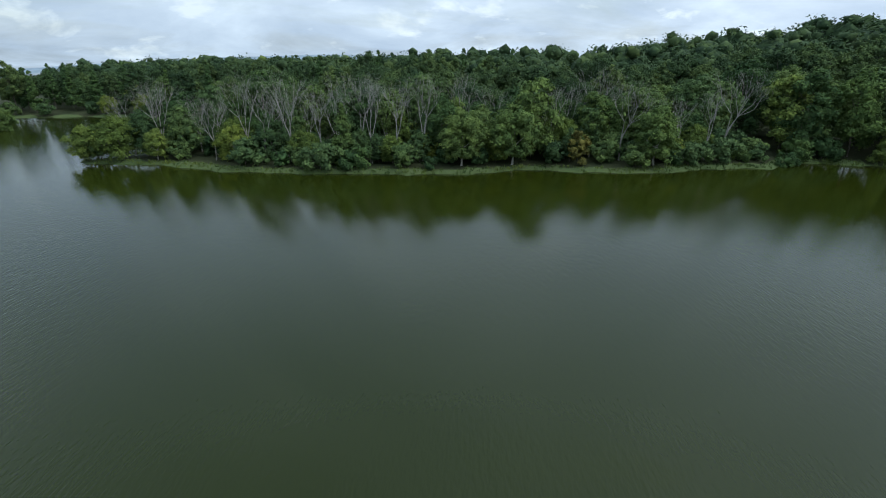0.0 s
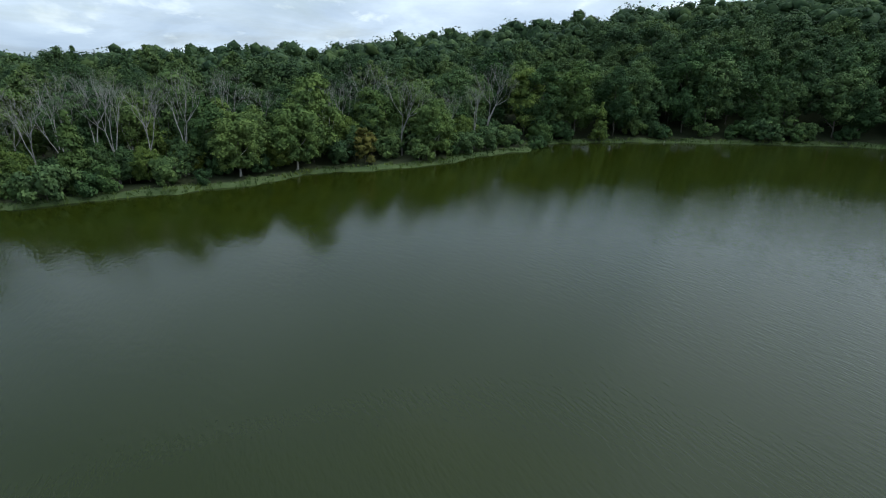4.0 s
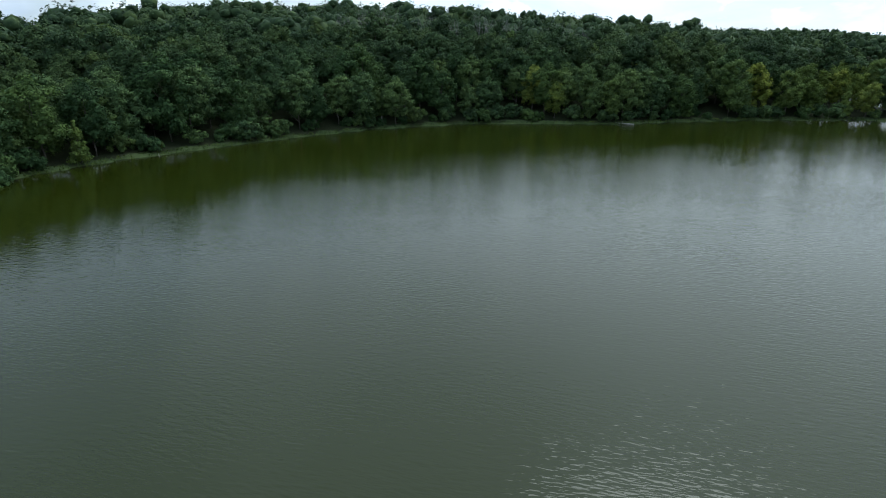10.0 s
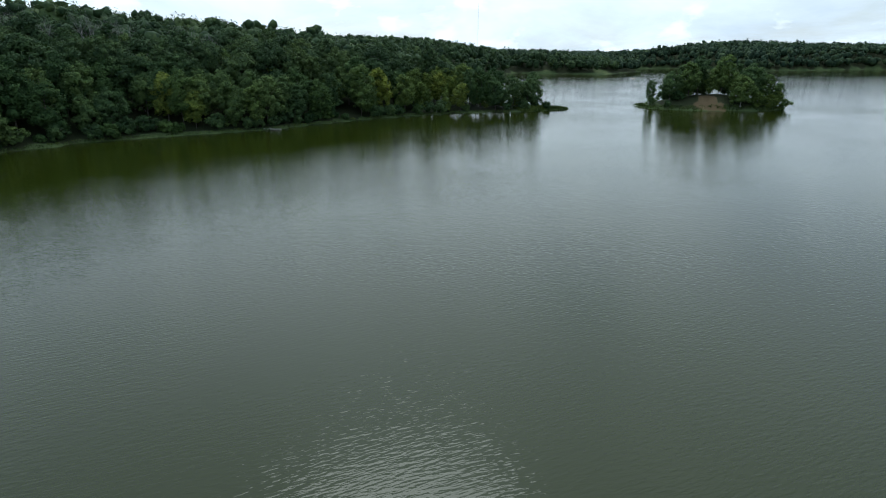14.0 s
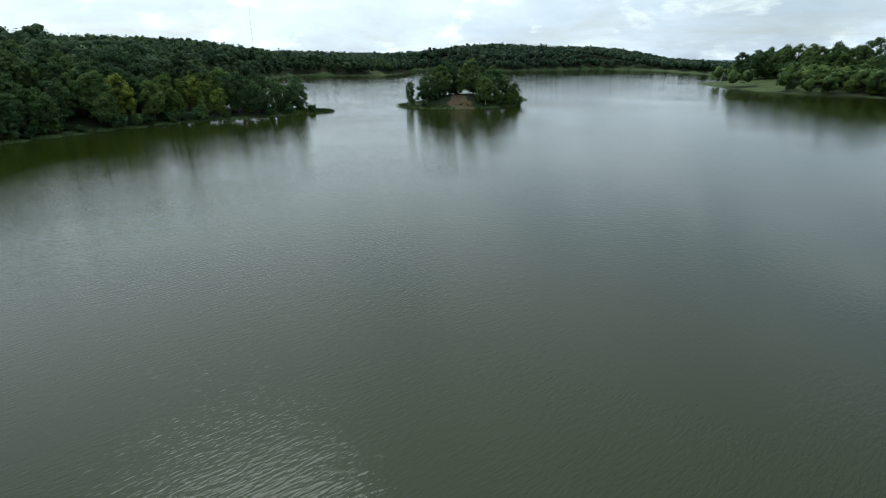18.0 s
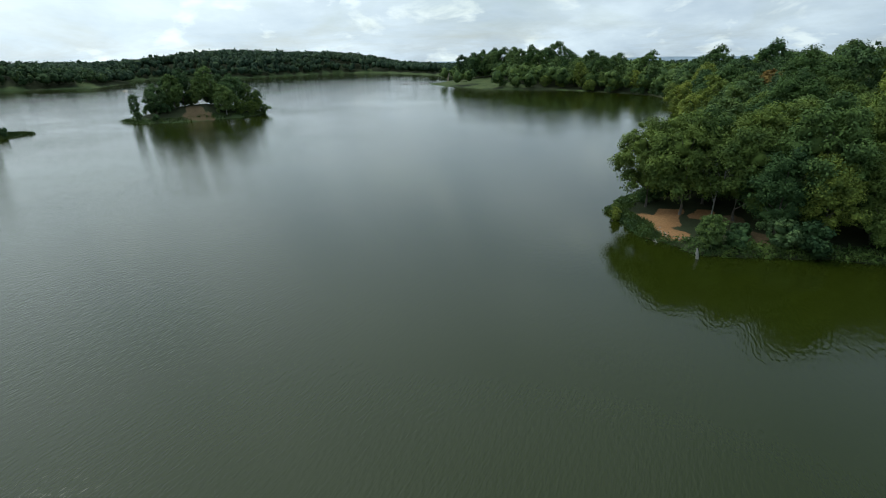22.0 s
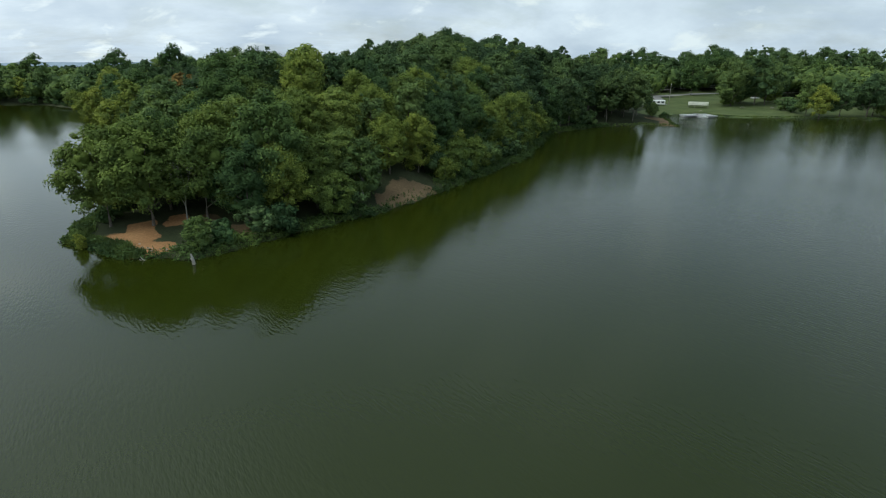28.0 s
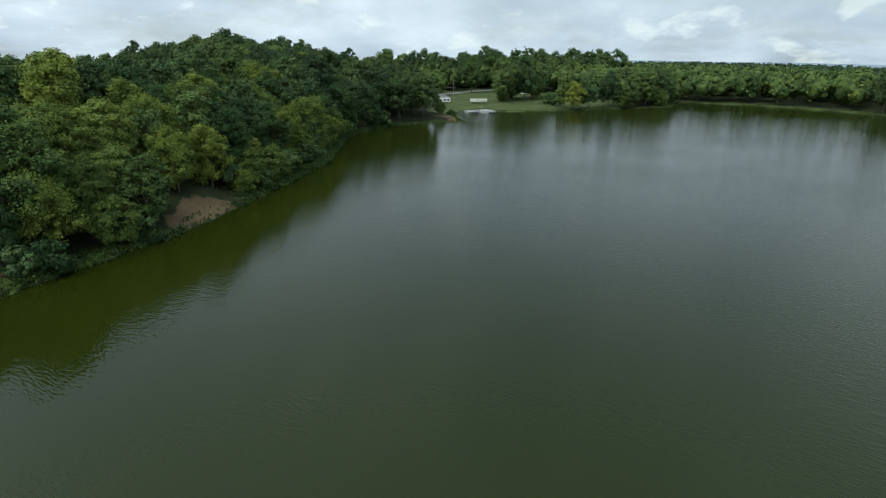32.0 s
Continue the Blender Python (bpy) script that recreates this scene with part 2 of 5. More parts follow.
def water_material():
    m, nodes, links, b = material("lake_water", 0.06, 0.0, 0.5)
    b.inputs["IOR"].default_value = 1.33
    silt = n_noise(nodes, links, 0.012, 4)
    links.new(n_ramp(nodes, links, silt, (0.3, (0.0165, 0.0225, 0.002)), (0.7, (0.02, 0.0262, 0.0028))), b.inputs["Base Color"])
    # wind patches, wavelets and ripples
    tc = nodes.new("ShaderNodeTexCoord")

    def waves(scale, long, turn, detail):
        mp, n = nodes.new("ShaderNodeMapping"), nodes.new("ShaderNodeTexNoise")
        mp.inputs["Rotation"].default_value, mp.inputs["Scale"].default_value = (0, 0, radians(turn)), (1.0, long, 1.0)
        links.new(tc.outputs["Object"], mp.inputs["Vector"])
        n.inputs["Scale"].default_value, n.inputs["Detail"].default_value = scale, detail
        links.new(mp.outputs[0], n.inputs["Vector"])
        return n.outputs[0]

    def plus(a, k, b_):
        n = nodes.new("ShaderNodeMath")
        n.operation = "MULTIPLY_ADD"
        links.new(a, n.inputs[0])
        n.inputs[1].default_value = k
        links.new(b_, n.inputs[2])
        return n.outputs[0]

    rough = plus(waves(2.1, 0.3, 33, 1), 0.6, plus(waves(8.0, 0.3, 12, 1), 0.25, waves(4.2, 0.25, 24, 1)))
    bump = n_bump(nodes, links, b, rough, 1.0, 0.034)
    gust = n_ramp(nodes, links, n_noise(nodes, links, 0.016, 3, 0.6), (0.36, (0.45, 0.45, 0.45)), (0.62, (1, 1, 1)))
    links.new(gust, bump.inputs["Strength"])
    return m


WATER = water_material()

PAINT_WHITE = earthy("white_paint", (0.62, 0.62, 0.6), (0.8, 0.8, 0.78), 0.8, 9.0, 0.5, 0.004, 0.4)
ROOF_CREAM = earthy("cream_roof", (0.55, 0.55, 0.46), (0.72, 0.72, 0.6), 0.5, 6.0, 0.55, 0.004, 0.4)
WOOD_GREY = earthy("weathered_wood", (0.16, 0.145, 0.125), (0.34, 0.31, 0.27), 1.2, 11.0)
STEEL = earthy("galvanised_steel", (0.3, 0.31, 0.32), (0.46, 0.47, 0.48), 1.0, 12.0, 0.45, 0.003, 0.5, 0.7)
STONE = earthy("stone", (0.22, 0.17, 0.12), (0.38, 0.31, 0.23), 0.9, 7.0)
GLASS_DARK, _, _, _b = material("dark_glass", 0.08, 0.0, 0.5)
_b.inputs["Base Color"].default_value = (0.02, 0.025, 0.03, 1)
RUBBER = earthy("rubber", (0.02, 0.02, 0.02), (0.045, 0.045, 0.045), 2.0, 20.0)
CAR_GREY = earthy("grey_car_paint", (0.42, 0.43, 0.45), (0.5, 0.51, 0.53), 0.5, 5.0, 0.3, 0.001, 0.5, 0.3)
HULL_GREEN = earthy("hull_green", (0.10, 0.13, 0.09), (0.17, 0.2, 0.14), 0.8, 8.0, 0.5, 0.004, 0.4)

# ---- the plan: lake, island, hills ----
LAKE = [
    (-83, 103), (-64, 103), (-49, 98.5), (-34, 97.5), (-18, 99), (-3, 100), (9, 105.5), (22, 104), (33, 104.5), (45, 110), (58, 111),
    (64, 118), (73, 117), (89, 112.5), (110, 101), (129, 90), (149, 75), (166, 52), (173, 25), (176, 0), (187, -20), (196, -43),
    (202, -76), (197, -111), (202, -133), (211, -127), (228, -104), (265, -90), (394, -137), (598, -317), (518, -386), (593, -499),
    (678, -514), (686, -612), (556, -640), (550, -704), (536, -856), (440, -862), (249, -708), (180, -610), (206, -508), (166, -466),
    (110, -430), (64, -432), (27, -412), (-8, -388), (-26, -330), (-24, -270), (-30, -200), (-32, -150), (-23, -115), (-17, -102), (-15, -91.5),
    (-21, -79.5), (-29, -73), (-43, -76), (-62, -80.5), (-80, -88), (-118, -106.5), (-156, -137), (-181, -141), (-204, -134.5), (-211, -125),
    (-226, -139), (-238, -150), (-250, -153), (-257, -145), (-256, -133), (-280, -110), (-323, -71), (-357, -72), (-358, -46), (-350, -18), (-330, 19), (-280, 126), (-213, 147),
    (-139, 139), (-138, 151), (-168, 171), (-132, 180), (-66, 169), (-70, 123),
]
ISLAND = [(206, -169.5), (191, -166), (175, -180), (163, -207), (165, -219), (180, -229), (197, -219), (206, -195)]
# x, y, height, reach of each rise of the land
RISES = [
    (-150, 330, 1.0, 90), (-30, 360, 0.0, 90), (90, 330, 4.5, 80), (190, 275, 16.0, 75), (260, 190, 19.5, 75), (310, 95, 14.5, 75), (330, 0, 9.0, 70), (420, -60, 8.0, 90), (560, -140, 19.0, 120), (760, -330, 9.0, 140), (800, -520, 7.5, 120), (680, -720, 21.0, 90), (660, -850, 15.0, 90), (580, -960, 19.0, 80), (440, -980, 0.0, 90), (-62, -118, 8.0, 20), (-92, -128, 1.0, 22), (-125, -150, 7.0, 26), (-165, -190, 10.5, 36), (-100, -220, 4.5, 50), (100, -560, 6.5, 60), (-420, -80, 0.0, 90), (-470, -340, 8.0, 110),
]


def edge_distance(x, y, poly):
    """Distance to the outline, positive outside it."""
    p = np.asarray(poly, float)
    q = np.roll(p, -1, axis=0)
    best, inside = np.full(x.shape, 1e9), np.zeros(x.shape, bool)
    for (ax, ay), (bx, by) in zip(p, q):
        ex, ey = bx - ax, by - ay
        u = np.clip(((x - ax) * ex + (y - ay) * ey) / (ex * ex + ey * ey), 0, 1)
        best = np.minimum(best, np.hypot(x - ax - u * ex, y - ay - u * ey))
        cross = (ay > y) != (by > y)
        inside ^= cross & (x < ax + (y - ay) * ex / (ey if ey else 1e-9))
    return np.where(inside, -best, best)


def edge_distance_line(x, y, a, b):
    ex, ey = b[0] - a[0], b[1] - a[1]
    u = np.clip(((x - a[0]) * ex + (y - a[1]) * ey) / (ex * ex + ey * ey), 0, 1)
    return np.hypot(x - a[0] - u * ex, y - a[1] - u * ey)


def wobble(x, y):
    return (np.sin(x * 0.71 + 1.3 * np.sin(y * 0.43)) + np.sin(y * 0.83 + 1.7 * np.sin(x * 0.37 + 1)) + 0.6 * np.sin(x * 1.9 + y * 1.3)) / 2.6


def inland(x, y):
    """Metres from the water, negative on the lake."""
    d = np.maximum(edge_distance(x, y, LAKE), -edge_distance(x, y, ISLAND))
    return d + 0.9 * wobble(x, y)


def height(x, y, d=None):
    d = inland(x, y) if d is None else d
    bank = np.clip(d / 1.6, -1, 1)
    h = np.where(bank > 0, 0.45 * np.abs(bank) ** 0.7, 1.2 * bank)
    rise = 0.0
    for rx, ry, rh, reach in RISES:
        rise = rise + rh * np.exp(-((x - rx) ** 2 + (y - ry) ** 2) / (2 * reach * reach))
    isle = np.exp(-((x - 184) ** 2 + (y + 197) ** 2) / (2 * 16 * 16)) * 5.0
    scar = 2.0 * np.exp(-((x + 71) ** 2 + (y + 91) ** 2) / (2 * 6.5 * 6.5)) * np.clip((d - 0.8) / 5, 0, 1)  # the eroded slope on the point
    dam = 4.0 * np.exp(-(edge_distance_line(x, y, (480, -885), (205, -668)) / 13) ** 2)
    ramp = np.clip((d - 1.0) / 22, 0, 1)
    h = h + np.where(d > 0, rise * ramp * ramp * (3 - 2 * ramp) + scar + isle * np.clip(d / 7, 0, 1) + dam * np.clip(d / 4, 0, 1) + 0.03 * np.clip(d, 0, 60), 0)
    return h + far_drop(x, y) * np.clip((d - 5) / 60, 0, 1) + np.where(d > 1, 0.12 * wobble(x * 0.6, y * 0.6), 0)


def far_drop(x, y):
    """The country falls away from the lake, most of all to the north-west."""
    r = np.hypot(x, y)
    turn = np.degrees(np.arctan2(x, y)) + 58
    return -0.01 * np.clip(r - 600, 0, None) - 0.042 * np.exp(-(turn / 24) ** 2) * np.clip(r - 200, 0, None)


def land_height(x, y):
    return float(height(np.array([float(x)]), np.array([float(y)]))[0])


HUB = (-10.0, 4.0)
RINGS, SPOKES = 230, 720


def build_ground():
    r = np.concatenate([[0.0], 20 * (4800 / 20) ** (np.arange(RINGS) / (RINGS - 1))])
    a = np.arange(SPOKES) * 2 * np.pi / SPOKES
    x = (HUB[0] + r[:, None] * np.cos(a)).ravel()
    y = (HUB[1] + r[:, None] * np.sin(a)).ravel()
    d = inland(x, y)
    z = height(x, y, d)
    me = bpy.data.meshes.new("ground")
    i, j = np.meshgrid(np.arange(RINGS), np.arange(SPOKES), indexing="ij")
    k = (j + 1) % SPOKES
    quads = np.stack([i * SPOKES + j, (i + 1) * SPOKES + j, (i + 1) * SPOKES + k, i * SPOKES + k], -1).reshape(-1, 4)
    me.vertices.add(len(x))
    me.vertices.foreach_set("co", np.stack([x, y, z], -1).ravel())
    me.loops.add(quads.size)
    me.polygons.add(len(quads))
    me.loops.foreach_set("vertex_index", quads.ravel().astype(np.int32))
    me.polygons.foreach_set("loop_start", np.arange(len(quads), dtype=np.int32) * 4)
    me.materials.append(GROUND)
    # how much of each cover there is: meadow, bank grass, sand, dirt
    cover = np.zeros((len(x), 4))
    cover[:, 1] = np.clip((3.4 - d) / 1.4, 0, 1) * (~((x < -5) & (x > -200) & (y < -60) & (y > -150)) & ~((x < 30) & (x > -120) & (y < -100) & (y > -430)))
    for px, py, rad, slot in PATCHES:
        near = np.hypot(x - px, y - py) / (rad * (1 + 0.2 * wobble(x * 0.7, y * 0.7)))
        cover[:, slot - 1] = np.maximum(cover[:, slot - 1], np.clip((1.12 - near) / 0.3, 0, 1) * np.clip((d - 0.2) / 0.8, 0, 1))
    me.update()
    for name, pair in (("cover_a", (0, 1)), ("cover_b", (2, 3))):
        layer = me.attributes.new(name, "FLOAT_VECTOR", "POINT")
        layer.data.foreach_set("vector", np.stack([cover[:, pair[0]], cover[:, pair[1]], 0 * d], -1).ravel())
    me.polygons.foreach_set("use_smooth", np.ones(len(quads), bool))
    me.update()
    me.validate()
    return tagged(new("ground", me), "wooded rolling ground with grassy banks round the lake", "ground", kind="structure")


# x, y, reach, slot: meadow 1, bank 2, sand 3, dirt 4
PATCHES = [
    (150, -497, 26, 1), (176, -500, 22, 1), (124, -458, 20, 1), (95, -446, 12, 1),
    (470, -877, 10, 1), (430, -852, 12, 1), (385, -818, 20, 1), (340, -778, 20, 1), (295, -743, 20, 1), (255, -708, 20, 1), (222, -675, 18, 1), (505, -862, 3.0, 4), (488, -863, 3.0, 4), (470, -864, 3.0, 4),
    (-262, -158, 17, 1), (-285, -140, 26, 1), (-310, -115, 24, 1), (-300, -165, 28, 1), (-330, -150, 30, 1), (-340, -190, 30, 1), (-238, -152, 11, 1), (-280, -185, 22, 1),
    (-213, -131, 4.5, 4), (-220, -140, 6, 4), (-21.5, -82.5, 4.0, 3), (-20.3, -87, 3.2, 3), (-23.5, -86, 3.4, 3), (-25.5, -79.8, 2.8, 3), (-25, -91, 2.6, 3), (-29.5, -89.5, 2.2, 3), (-34, -88, 2.0, 4), (-37, -80.5, 2.4, 4), (-65.5, -84, 4.0, 4), (-69.5, -86.3, 4.2, 4), (-74, -88, 2.6, 4), (177, -187, 5.5, 4), (171, -192, 4, 4),
    (202, -127, 5.5, 2), (201, -171, 6, 2), (538, -396, 13, 1), (-136, 145, 6, 1),
]
ground = build_ground()


def build_water():
    p = np.array(LAKE, float)
    way = np.roll(p, -1, axis=0) - np.roll(p, 1, axis=0)
    way /= np.linalg.norm(way, axis=1, keepdims=True)
    turn = np.sum(p[:, 0] * np.roll(p[:, 1], -1) - np.roll(p[:, 0], -1) * p[:, 1])
    p += np.stack([way[:, 1], -way[:, 0]], -1) * (4.0 if turn > 0 else -4.0)
    bm = bmesh.new()
    bm.faces.new([bm.verts.new((x, y, 0)) for x, y in p])
    bmesh.ops.triangulate(bm, faces=bm.faces[:])
    bmesh.ops.recalc_face_normals(bm, faces=bm.faces[:])
    if bm.faces[:][0].normal.z < 0:
        bmesh.ops.reverse_faces(bm, faces=bm.faces[:])
    me = bpy.data.meshes.new("water")
    bm.to_mesh(me)
    bm.free()
    me.materials.append(WATER)
    ob = new("water", me)
    return tagged(ob, "olive green lake water ruffled by light wind", "lake", kind="structure")


water = build_water()



def build_distance():
    """Low ridges all round, beyond the plain, with the haze put into their colour."""
    n = 360
    a = np.arange(n) * 2 * np.pi / n
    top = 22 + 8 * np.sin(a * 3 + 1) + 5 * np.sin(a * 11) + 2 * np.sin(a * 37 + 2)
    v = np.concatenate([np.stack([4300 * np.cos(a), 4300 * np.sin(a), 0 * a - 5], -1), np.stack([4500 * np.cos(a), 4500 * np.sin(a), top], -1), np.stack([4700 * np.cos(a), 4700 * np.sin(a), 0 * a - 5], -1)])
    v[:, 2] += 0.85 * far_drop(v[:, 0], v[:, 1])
    i = np.arange(n)
    j = (i + 1) % n
    f = np.concatenate([np.stack([i + n * k, j + n * k, j + n * (k + 1), i + n * (k + 1)], -1) for k in (0, 1)])
    me = bpy.data.meshes.new("backdrop")
    me.from_pydata(v.tolist(), [], f.tolist())
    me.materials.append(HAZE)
    return tagged(new("backdrop", me), "low blue ridges in the hazy distance", "hills", kind="structure")


build_distance()
# ---- trees ----


def part(name, me, mat, parent, label=""):
    """Links a mesh or bmesh as one part under a thing."""
    if isinstance(me, bmesh.types.BMesh):
        bm, me = me, bpy.data.meshes.new(name)
        bm.to_mesh(me)
        bm.free()
    if not me.materials:
        me.materials.append(mat)
    ob = new(name, me)
    ob.parent = parent
    if label:
        ob["label"] = label
    return ob


def sheet(name, *groups):
    """A mesh from pairs of arrays: corners, and faces of one number of sides."""
    me = bpy.data.meshes.new(name)
    verts = np.concatenate([v for v, _ in groups])
    shift = np.cumsum([0] + [len(v) for v, _ in groups[:-1]])
    loops = np.concatenate([(f + k).ravel() for (_, f), k in zip(groups, shift)])
    sides = np.concatenate([np.full(len(f), f.shape[1]) for _, f in groups])
    me.vertices.add(len(verts))
    me.vertices.foreach_set("co", np.ascontiguousarray(verts, np.float32).ravel())
    me.loops.add(len(loops))
    me.polygons.add(len(sides))
    me.loops.foreach_set("vertex_index", loops.astype(np.int32))
    me.polygons.foreach_set("loop_start", np.concatenate([[0], np.cumsum(sides)[:-1]]).astype(np.int32))
    me.update()
    return me


def lump(level):
    bm = bmesh.new()
    bmesh.ops.create_icosphere(bm, subdivisions=level, radius=1.0)
    v, f = np.array([p.co[:] for p in bm.verts]), np.array([[p.index for p in q.verts] for q in bm.faces])
    bm.free()
    return v, f


LUMPS = {1: lump(1), 2: lump(2)}


def inner_leaves(rng, clumps, reach, level=1):
    """The close leaves inside each clump, as a rough lump under the outer ones."""
    lv, lf = LUMPS[level]
    n, k = len(clumps), len(lv)
    v = clumps[:, None] + lv[None] * np.array([1, 1, 0.82]) * (reach[:, None] * rng.uniform(0.55, 1.2, (n, k)))[:, :, None]
    f = lf[None] + (np.arange(n) * k)[:, None, None]
    return v.reshape(-1, 3), f.reshape(-1, 3)


def leaf_cards(rng, centres, outward, size):
    """A spray of leaves at each centre, folded along its midrib, that faces outward, loosely."""
    n = len(centres)
    normal = outward + rng.normal(0, 0.48, (n, 3))
    normal /= np.linalg.norm(normal, axis=1, keepdims=True) + 1e-9
    side = np.cross(normal, rng.normal(0, 1, (n, 3)))
    side /= np.linalg.norm(side, axis=1, keepdims=True) + 1e-9
    other = np.cross(normal, side)
    s = (size * rng.uniform(0.6, 1.4, n))[:, None]
    k = rng.uniform(0.7, 1.1, (4, n, 1))
    droop = normal * s * 0.28
    v = np.stack([centres - other * s * k[0], centres + side * s * 0.62 * k[1] - droop, centres + other * s * k[2], centres - side * s * 0.62 * k[3] - droop], 1)
    return v.reshape(-1, 3), np.arange(n * 4).reshape(-1, 4)


def crown_cards(rng, clumps, reach, leaves, size, middle, lift=0.25, fray=0.6):
    """Leaves over the outer side of round clumps; clumps: rows of x, y, z; reach: their radii; middle: the crown's heart."""
    pick = rng.choice(len(clumps), leaves, p=reach ** 2 / (reach ** 2).sum())
    away_from = clumps - middle
    away_from = away_from / (np.linalg.norm(away_from, axis=1, keepdims=True) + 1e-6)
    way = rng.normal(0, 1, (leaves, 3))
    way /= np.linalg.norm(way, axis=1, keepdims=True)
    way += away_from[pick] * 0.55
    way[:, 2] += lift
    way /= np.linalg.norm(way, axis=1, keepdims=True)
    spot = clumps[pick] + way * np.array([1, 1, 0.82]) * (reach[pick] * (0.52 + (fray + 0.12) * rng.uniform(0, 1, leaves) ** 1.5))[:, None]
    return leaf_cards(rng, spot, way + (0, 0, 0.25), size)


def broad_clumps(rng, tall, wide, start, count):
    """Boughs of all sizes that fill out an uneven crown from the height start up."""
    k = np.arange(count) + 0.5
    up = np.clip(1 - 1.75 * k / count + rng.normal(0, 0.08, count), -0.8, 0.97)
    a = k * 2.399963 + rng.normal(0, 0.5, count) + rng.uniform(0, 6.28)
    turn, turn2, turn3 = rng.uniform(0, 6.28, 3)
    bulge = 1 + 0.2 * np.sin(2 * a + turn + 2 * up) + 0.14 * np.sin(3 * a + turn2 - 3 * up)
    deep = rng.uniform(0.2, 1, count) ** 0.45
    out = wide * np.sqrt(1 - up ** 2) ** 0.85 * bulge * deep * 0.9
    half = (tall - start) / 2
    reach = wide * (0.13 + 0.27 * rng.uniform(0, 1, count) ** 1.5) * (1.25 - 0.35 * deep)
    z = start + half * (1 + up * (0.8 + 0.2 * deep) * (1 + 0.12 * np.sin(a + turn3))) - reach * 0.5 * np.clip(up, 0, 1)
    return np.stack([out * np.cos(a), out * np.sin(a), z], -1), reach


def cone_clumps(rng, tall, wide, start, count):
    h = np.sort(rng.uniform(0, 1, count))
    a = rng.uniform(0, 2 * np.pi, count)
    out = wide * (1 - h) ** 0.8 * rng.uniform(0.4, 0.9, count)
    return np.stack([out * np.cos(a), out * np.sin(a), start + (tall - start) * h], -1), wide * (0.16 + 0.28 * (1 - h))


def limb(bm, points, radii, sides=6):
    """A tapered limb along points."""
    rings = []
    for k, (p, r) in enumerate(zip(points, radii)):
        p = Vector(p)
        way = (Vector(points[min(k + 1, len(points) - 1)]) - Vector(points[max(k - 1, 0)])).normalized()
        q = way.to_track_quat("Z", "Y")
        rings.append([bm.verts.new(p + q @ Vector((r * math.cos(2 * math.pi * s / sides), r * math.sin(2 * math.pi * s / sides), 0))) for s in range(sides)])
    for lo, hi in zip(rings, rings[1:]):
        for s in range(sides):
            bm.faces.new((lo[s], lo[(s + 1) % sides], hi[(s + 1) % sides], hi[s]))
    bm.faces.new(rings[-1])
    return bm


def trunk_mesh(rng, tall, start, wide, thick, limbs=7):
    bm = bmesh.new()
    top = tall * 0.8
    lean = rng.normal(0, 0.03, 2)
    pts = [(lean[0] * h + 0.12 * math.sin(h), lean[1] * h, h) for h in np.linspace(-0.8, top, 7)]
    limb(bm, pts, [thick * (1.25 if k == 0 else 1 - 0.13 * k) for k in range(7)], 7)
    for _ in range(limbs):
        h = rng.uniform(start * 0.8, top * 0.85)
        a, out = rng.uniform(0, 2 * math.pi), wide * rng.uniform(0.5, 0.85)
        c, s = math.cos(a), math.sin(a)
        limb(bm, [(lean[0] * h, lean[1] * h, h), (c * out * 0.5, s * out * 0.5, h + out * 0.35), (c * out, s * out, h + out * 0.9)], [thick * 0.4, thick * 0.25, thick * 0.08], 5)
    me = bpy.data.meshes.new("trunk")
    bm.to_mesh(me)
    bm.free()
    return me


def make_tree(name, seed, tall, wide, start, leaves, leaf, mat, bark, label, form=broad_clumps, clumps=34, thick=0.24, category="tree", group="", trunk_name="trunk", crown_name="crown"):
    rng = np.random.default_rng(seed)
    root = tagged(new(name), label, category, group)
    pts, reach = form(rng, tall, wide, start, clumps)
    heart = np.array([0, 0, start + (tall - start) * 0.42])
    core = np.stack([rng.normal(0, wide * 0.2, 6), rng.normal(0, wide * 0.2, 6), rng.uniform(start + 0.15 * (tall - start), start + 0.72 * (tall - start), 6)], -1)
    part(trunk_name, trunk_mesh(rng, tall, max(start, tall * 0.15), wide, thick), bark, root)
    inside = inner_leaves(rng, pts, reach * 0.52)
    middle = inner_leaves(rng, core, np.full(6, wide * (0.31 if form is broad_clumps else 0.18)), 2)
    part(crown_name, sheet(crown_name, crown_cards(rng, pts, reach, leaves, leaf, heart), inside, middle), mat, root)
    return root


